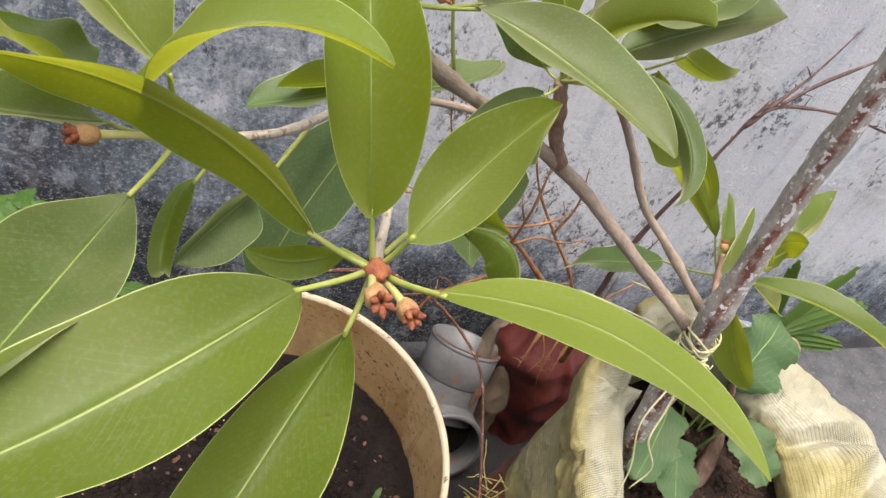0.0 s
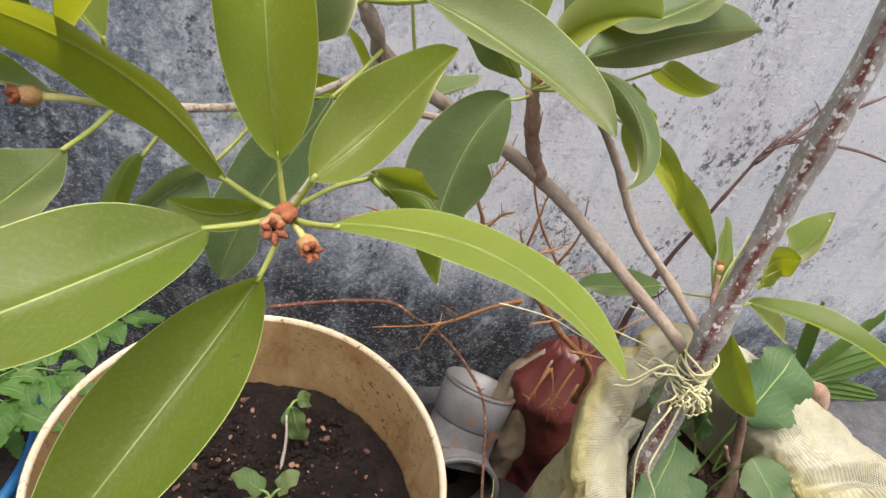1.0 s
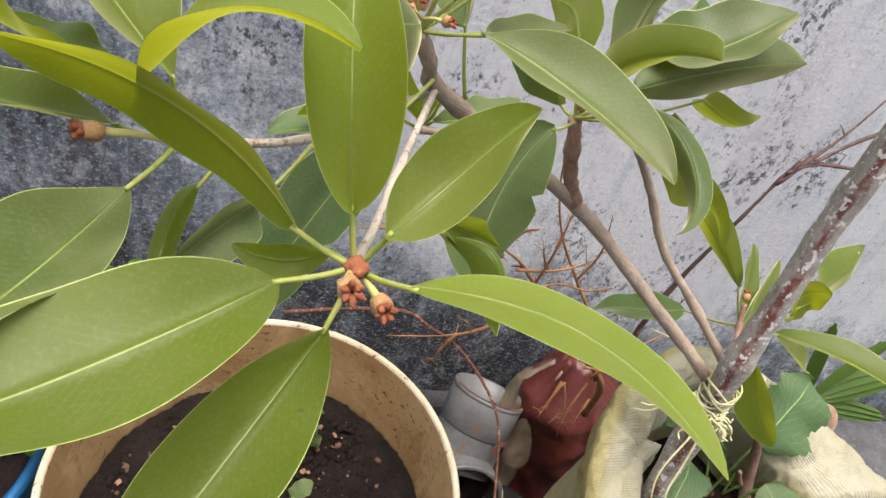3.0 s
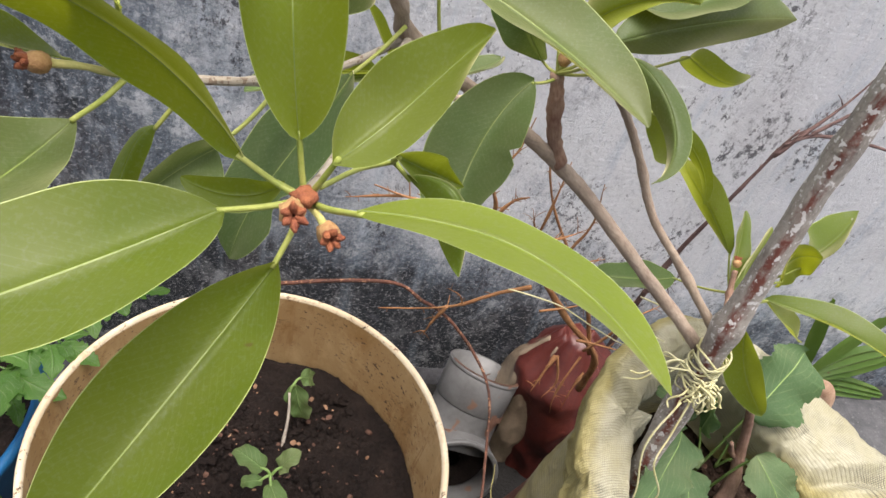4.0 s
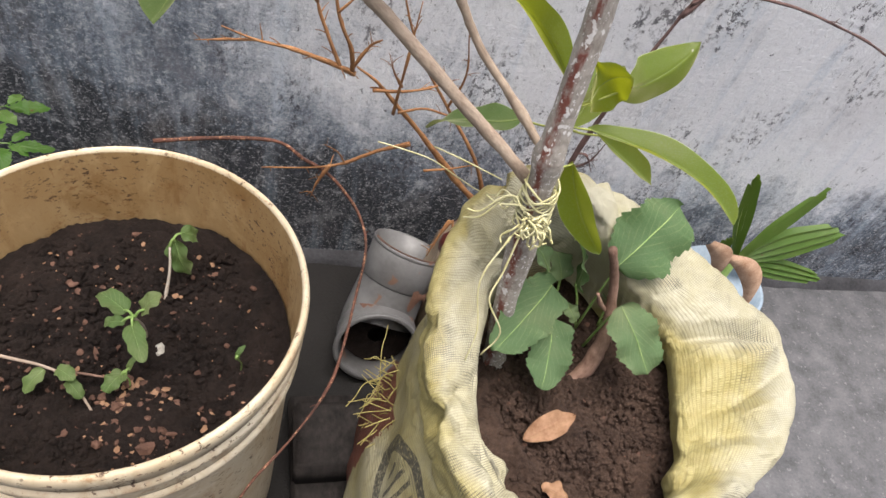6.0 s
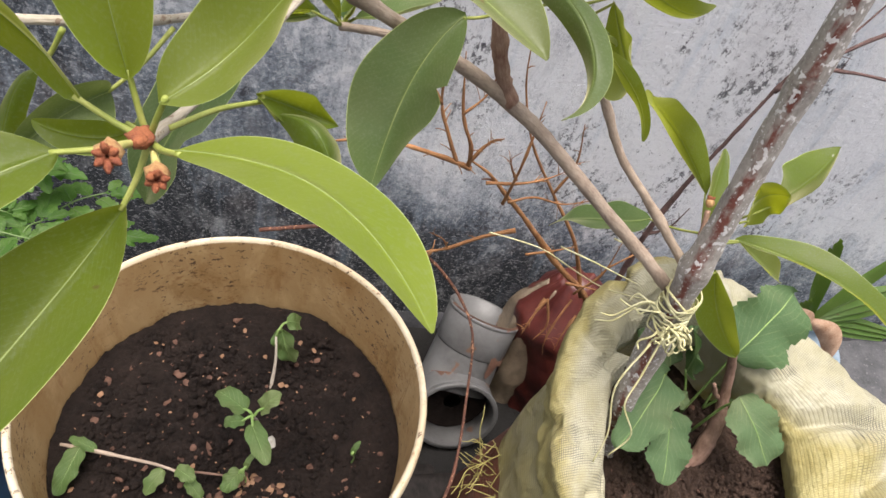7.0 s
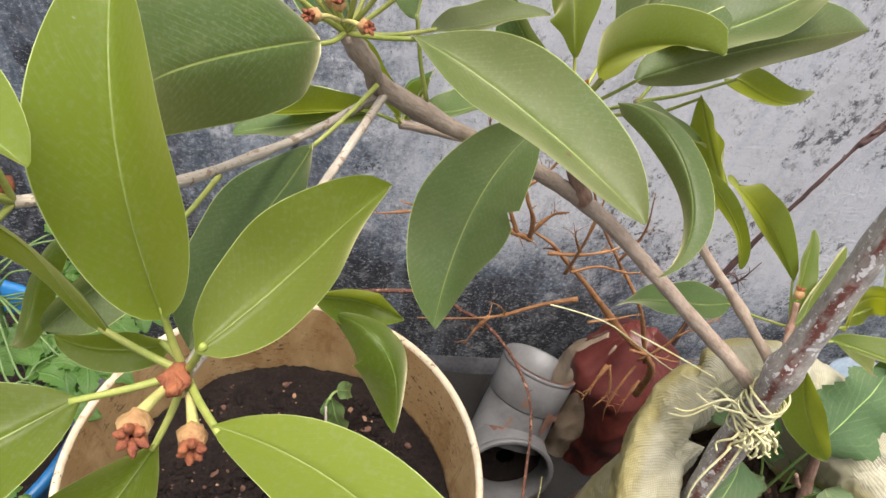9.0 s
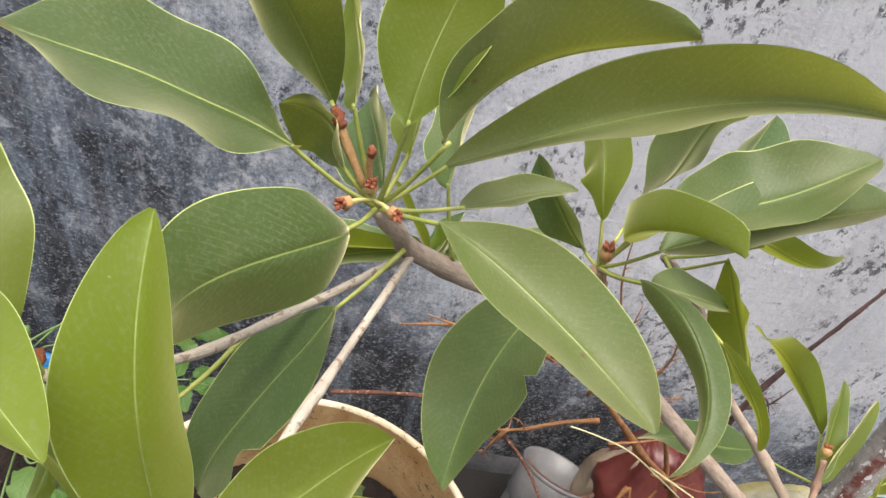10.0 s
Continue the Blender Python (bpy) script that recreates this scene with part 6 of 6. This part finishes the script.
# ---- tomato plant in the blue tub ----
tub = thing("blue_tub", (-0.315, 0.085, 0), "blue plastic tub of soil", "tub")
bm = bmesh.new()
lathe(bm, [(0.0, 0.002), (0.112, 0.002), (0.116, 0.006), (0.136, 0.285), (0.142, 0.288), (0.143, 0.298), (0.139, 0.301), (0.134, 0.298), (0.131, 0.26), (0.128, 0.22)], (-0.315, 0.085, 0), 56)
part("body", bm, BLUE, tub)
settle(tub)
soil_bed("soil", "dark soil in the blue tub", (-0.315, 0.085), 0.130, 0.262, SOIL, 15.0, 0.004)


def compound(parent, root, start, end, tip, seed):
    """A tomato leaf: a stalk with stalked, coarsely toothed leaflets in pairs and a lobed one at its end."""
    rg = random.Random(seed)
    R, S, E, T = Vector(root), Vector(start), Vector(end), Vector(tip)
    bm = bmesh.new()
    ln = tube(bm, [R, R.lerp(S, 0.55) + Vector((0, 0, 0.010)), S, S.lerp(E, 0.5) + Vector((0, 0, 0.003)), E], (0.0011, 0.0007), 6, 8, 0.1, 0, 0, seed)
    ob = part("leaf", bm, TOMATOSTEM, parent)
    mats = [TOMATO, TOMATOSTEM, TOMATOSTEM, TOMATO]
    along = (E - S).normalized()
    aside = along.cross(Vector((0, 0, 1))).normalized()

    def leaflet(at, way, size, width, teeth, k):
        way = way.normalized()
        b0 = at + way * 0.005
        bm = bmesh.new()
        tube(bm, [at, at.lerp(b0, 0.5), b0], (0.0006, 0.0005), 5, 2)
        blade(bm, b0, b0 + way * size, size * width, rg.uniform(-14, 14), rg.uniform(4, 12), 0.003, rg.uniform(-0.15, 0.15) * size, seed * 9 + k, 40, 0.10, True, 0.72, 0.05, teeth, peak=0.72, bite=0.26)
        part("leaflet", bm, mats, ob)

    long = (T - E).length
    for k, u in enumerate((0.32, 0.74)):
        for sg in (-1, 1):
            way = aside * sg + along * rg.uniform(0.10, 0.45) + Vector((0, 0, rg.uniform(-0.30, 0.0)))
            leaflet(S.lerp(E, u + rg.uniform(-0.06, 0.06)), way, long * rg.uniform(0.72, 0.95), rg.uniform(0.30, 0.36), 4, k * 2 + sg)
    leaflet(E, T - E, long, 0.27, 6, 11)
    for sg in (-1, 1):
        leaflet(E, (T - E).normalized() + aside * sg * 0.9, long * 0.55, 0.30, 3, 13 + sg)


tomato = thing("tomato_plant", (-0.26, 0.16, 0.262), "bushy tomato plant with bright green lobed leaves", "plant")
bm = bmesh.new()
tube(bm, [(-0.268, 0.150, 0.255), (-0.262, 0.160, 0.30), (-0.256, 0.168, 0.35), (-0.250, 0.175, 0.40)], (0.004, 0.003, 0.002), 8, 6, 0.1, 2, 0, 2)
part("stem", bm, TOMATOSTEM, tomato)
for k, (start, end, tip) in enumerate((
        ((-0.177, 0.204, 0.349), (-0.139, 0.234, 0.345), (-0.107, 0.243, 0.339)), ((-0.155, 0.159, 0.361), (-0.118, 0.173, 0.357), (-0.086, 0.176, 0.351)),
        ((-0.172, 0.086, 0.391), (-0.149, 0.089, 0.387), (-0.120, 0.073, 0.381)), ((-0.203, 0.065, 0.389), (-0.177, 0.062, 0.385), (-0.137, 0.045, 0.379)),
        ((-0.186, 0.151, 0.372), (-0.160, 0.142, 0.368), (-0.132, 0.114, 0.362)), ((-0.184, 0.106, 0.376), (-0.202, 0.119, 0.372), (-0.229, 0.113, 0.366)),
        ((-0.206, 0.216, 0.389), (-0.184, 0.224, 0.385), (-0.151, 0.219, 0.379)), ((-0.189, 0.194, 0.404), (-0.186, 0.219, 0.400), (-0.184, 0.249, 0.394)),
        ((-0.193, 0.158, 0.364), (-0.179, 0.181, 0.360), (-0.181, 0.222, 0.354)), ((-0.197, 0.142, 0.369), (-0.177, 0.158, 0.365), (-0.159, 0.172, 0.359)),
        ((-0.201, 0.105, 0.389), (-0.174, 0.116, 0.385), (-0.143, 0.119, 0.379)), ((-0.191, 0.064, 0.394), (-0.176, 0.087, 0.390), (-0.171, 0.118, 0.384)),
        ((-0.214, -0.007, 0.334), (-0.194, -0.007, 0.330), (-0.176, -0.007, 0.324)), ((-0.197, 0.077, 0.349), (-0.186, 0.068, 0.345), (-0.173, 0.046, 0.339)),
        ((-0.231, 0.179, 0.374), (-0.205, 0.180, 0.370), (-0.191, 0.198, 0.364)), ((-0.240, 0.080, 0.379), (-0.224, 0.101, 0.375), (-0.209, 0.126, 0.369)))):
    compound(tomato, (-0.258, 0.165, start[2] - 0.022), start, end, tip, 100 + k)
settle(tomato)


# ---- fan palm seedling in its pot ----
pot = thing("small_pot", (0.735, 0.225, 0), "small grey-blue plastic pot", "pot")
bm = bmesh.new()
lathe(bm, [(0.0, 0.002), (0.046, 0.002), (0.050, 0.006), (0.062, 0.125), (0.066, 0.128), (0.066, 0.138), (0.061, 0.139), (0.058, 0.12), (0.0, 0.115)], (0.735, 0.225, 0), 40, 0, 0.03)
part("body", bm, mottled("grey_blue_plastic", (0.16, 0.22, 0.28), (0.30, 0.36, 0.42), 20, 0.5, 0.0005), pot)
settle(pot)
palm = thing("fan_palm", (0.74, 0.235, 0.118), "fan palm seedling with pleated green blades", "palm")


def pleated(base, tip, half, seed, bend=0.0, side=(0, -1, 0.3)):
    """A palm blade: a long strap with lengthwise pleats and a ragged end."""
    bm = bmesh.new()
    uvl = bm.loops.layers.uv.verify()
    B, T = Vector(base), Vector(tip)
    ax = (T - B).normalized()
    nrm = (Vector(side) - ax * Vector(side).dot(ax)).normalized()
    s = ax.cross(nrm)
    rg = random.Random(seed)
    npl, nu = 8, 14
    rows = []
    for i in range(nu + 1):
        u = i / nu
        w = half * (0.25 + 0.75 * min(1, u * 2.2)) * (1 - 0.35 * max(0, u - 0.6) / 0.4)
        row = []
        for j in range(npl + 1):
            v = j / npl * 2 - 1
            end = 1 - (0.10 * rg.random() if i == nu else 0) - 0.12 * u * v * v
            p = B + (T - B) * u * end + s * w * v + nrm * (0.0022 * (1 if j % 2 else -1) + bend * u * u - 0.15 * w * v * v)
            row.append(bm.verts.new(p))
        rows.append(row)
    for i in range(nu):
        for j in range(npl):
            f = bm.faces.new((rows[i][j], rows[i + 1][j], rows[i + 1][j + 1], rows[i][j + 1]))
            for lp, (a, b) in zip(f.loops, ((i, j), (i + 1, j), (i + 1, j + 1), (i, j + 1))):
                lp[uvl].uv = (a / nu, b / npl)
    part("blade", bm, [PALM], palm, smooth=False)


C0 = (0.752, 0.245, 0.160)
pleated(C0, (0.690, 0.250, 0.335), 0.013, 1)
pleated(C0, (0.815, 0.255, 0.312), 0.012, 2)
pleated(C0, (0.882, 0.245, 0.240), 0.028, 3)
pleated(C0, (0.905, 0.235, 0.140), 0.018, 4)
pleated((0.715, 0.235, 0.165), (0.703, 0.230, 0.232), 0.010, 5)
pleated(C0, (0.845, 0.265, 0.205), 0.016, 6)
bm = bmesh.new()
tube(bm, [(0.742, 0.235, 0.112), (0.748, 0.240, 0.140), C0], (0.006, 0.005), 10, 5, 0.2, 0, 0, 4)
part("stem", bm, GREENSTEM, palm)
for k, ln in enumerate(([(0.640, 0.190, 0.262), (0.672, 0.195, 0.236), (0.690, 0.200, 0.200), (0.694, 0.205, 0.150)], [(0.690, 0.200, 0.226), (0.720, 0.195, 0.214), (0.748, 0.190, 0.180), (0.762, 0.185, 0.130)])):
    bm = bmesh.new()
    line = spline(ln, 8)
    prev = None
    for i, p in enumerate(line):
        w = 0.014 * math.sin(math.pi * (0.12 + 0.8 * i / (len(line) - 1)))
        row = [bm.verts.new(p + Vector((v * w * 0.7, -0.4 * w * (1 - v * v), v * w * 0.8))) for v in (-1, -0.5, 0, 0.5, 1)]
        if prev:
            for j in range(4):
                bm.faces.new((prev[j], row[j], row[j + 1], prev[j + 1]))
        prev = row
    part("sheath", bm, HUSK, palm, "curled dry brown leaf sheath")
settle(palm)
scrap = thing("blue_scrap", (0.716, 0.165, 0.0), "crumpled bright blue plastic scrap by the pot", "scrap")
bm = bmesh.new()
slumped(bm, (0.716, 0.168, 0.0), 0.020, 0.016, 0.150, 9)
part("body", bm, BLUE, scrap)
settle(scrap)
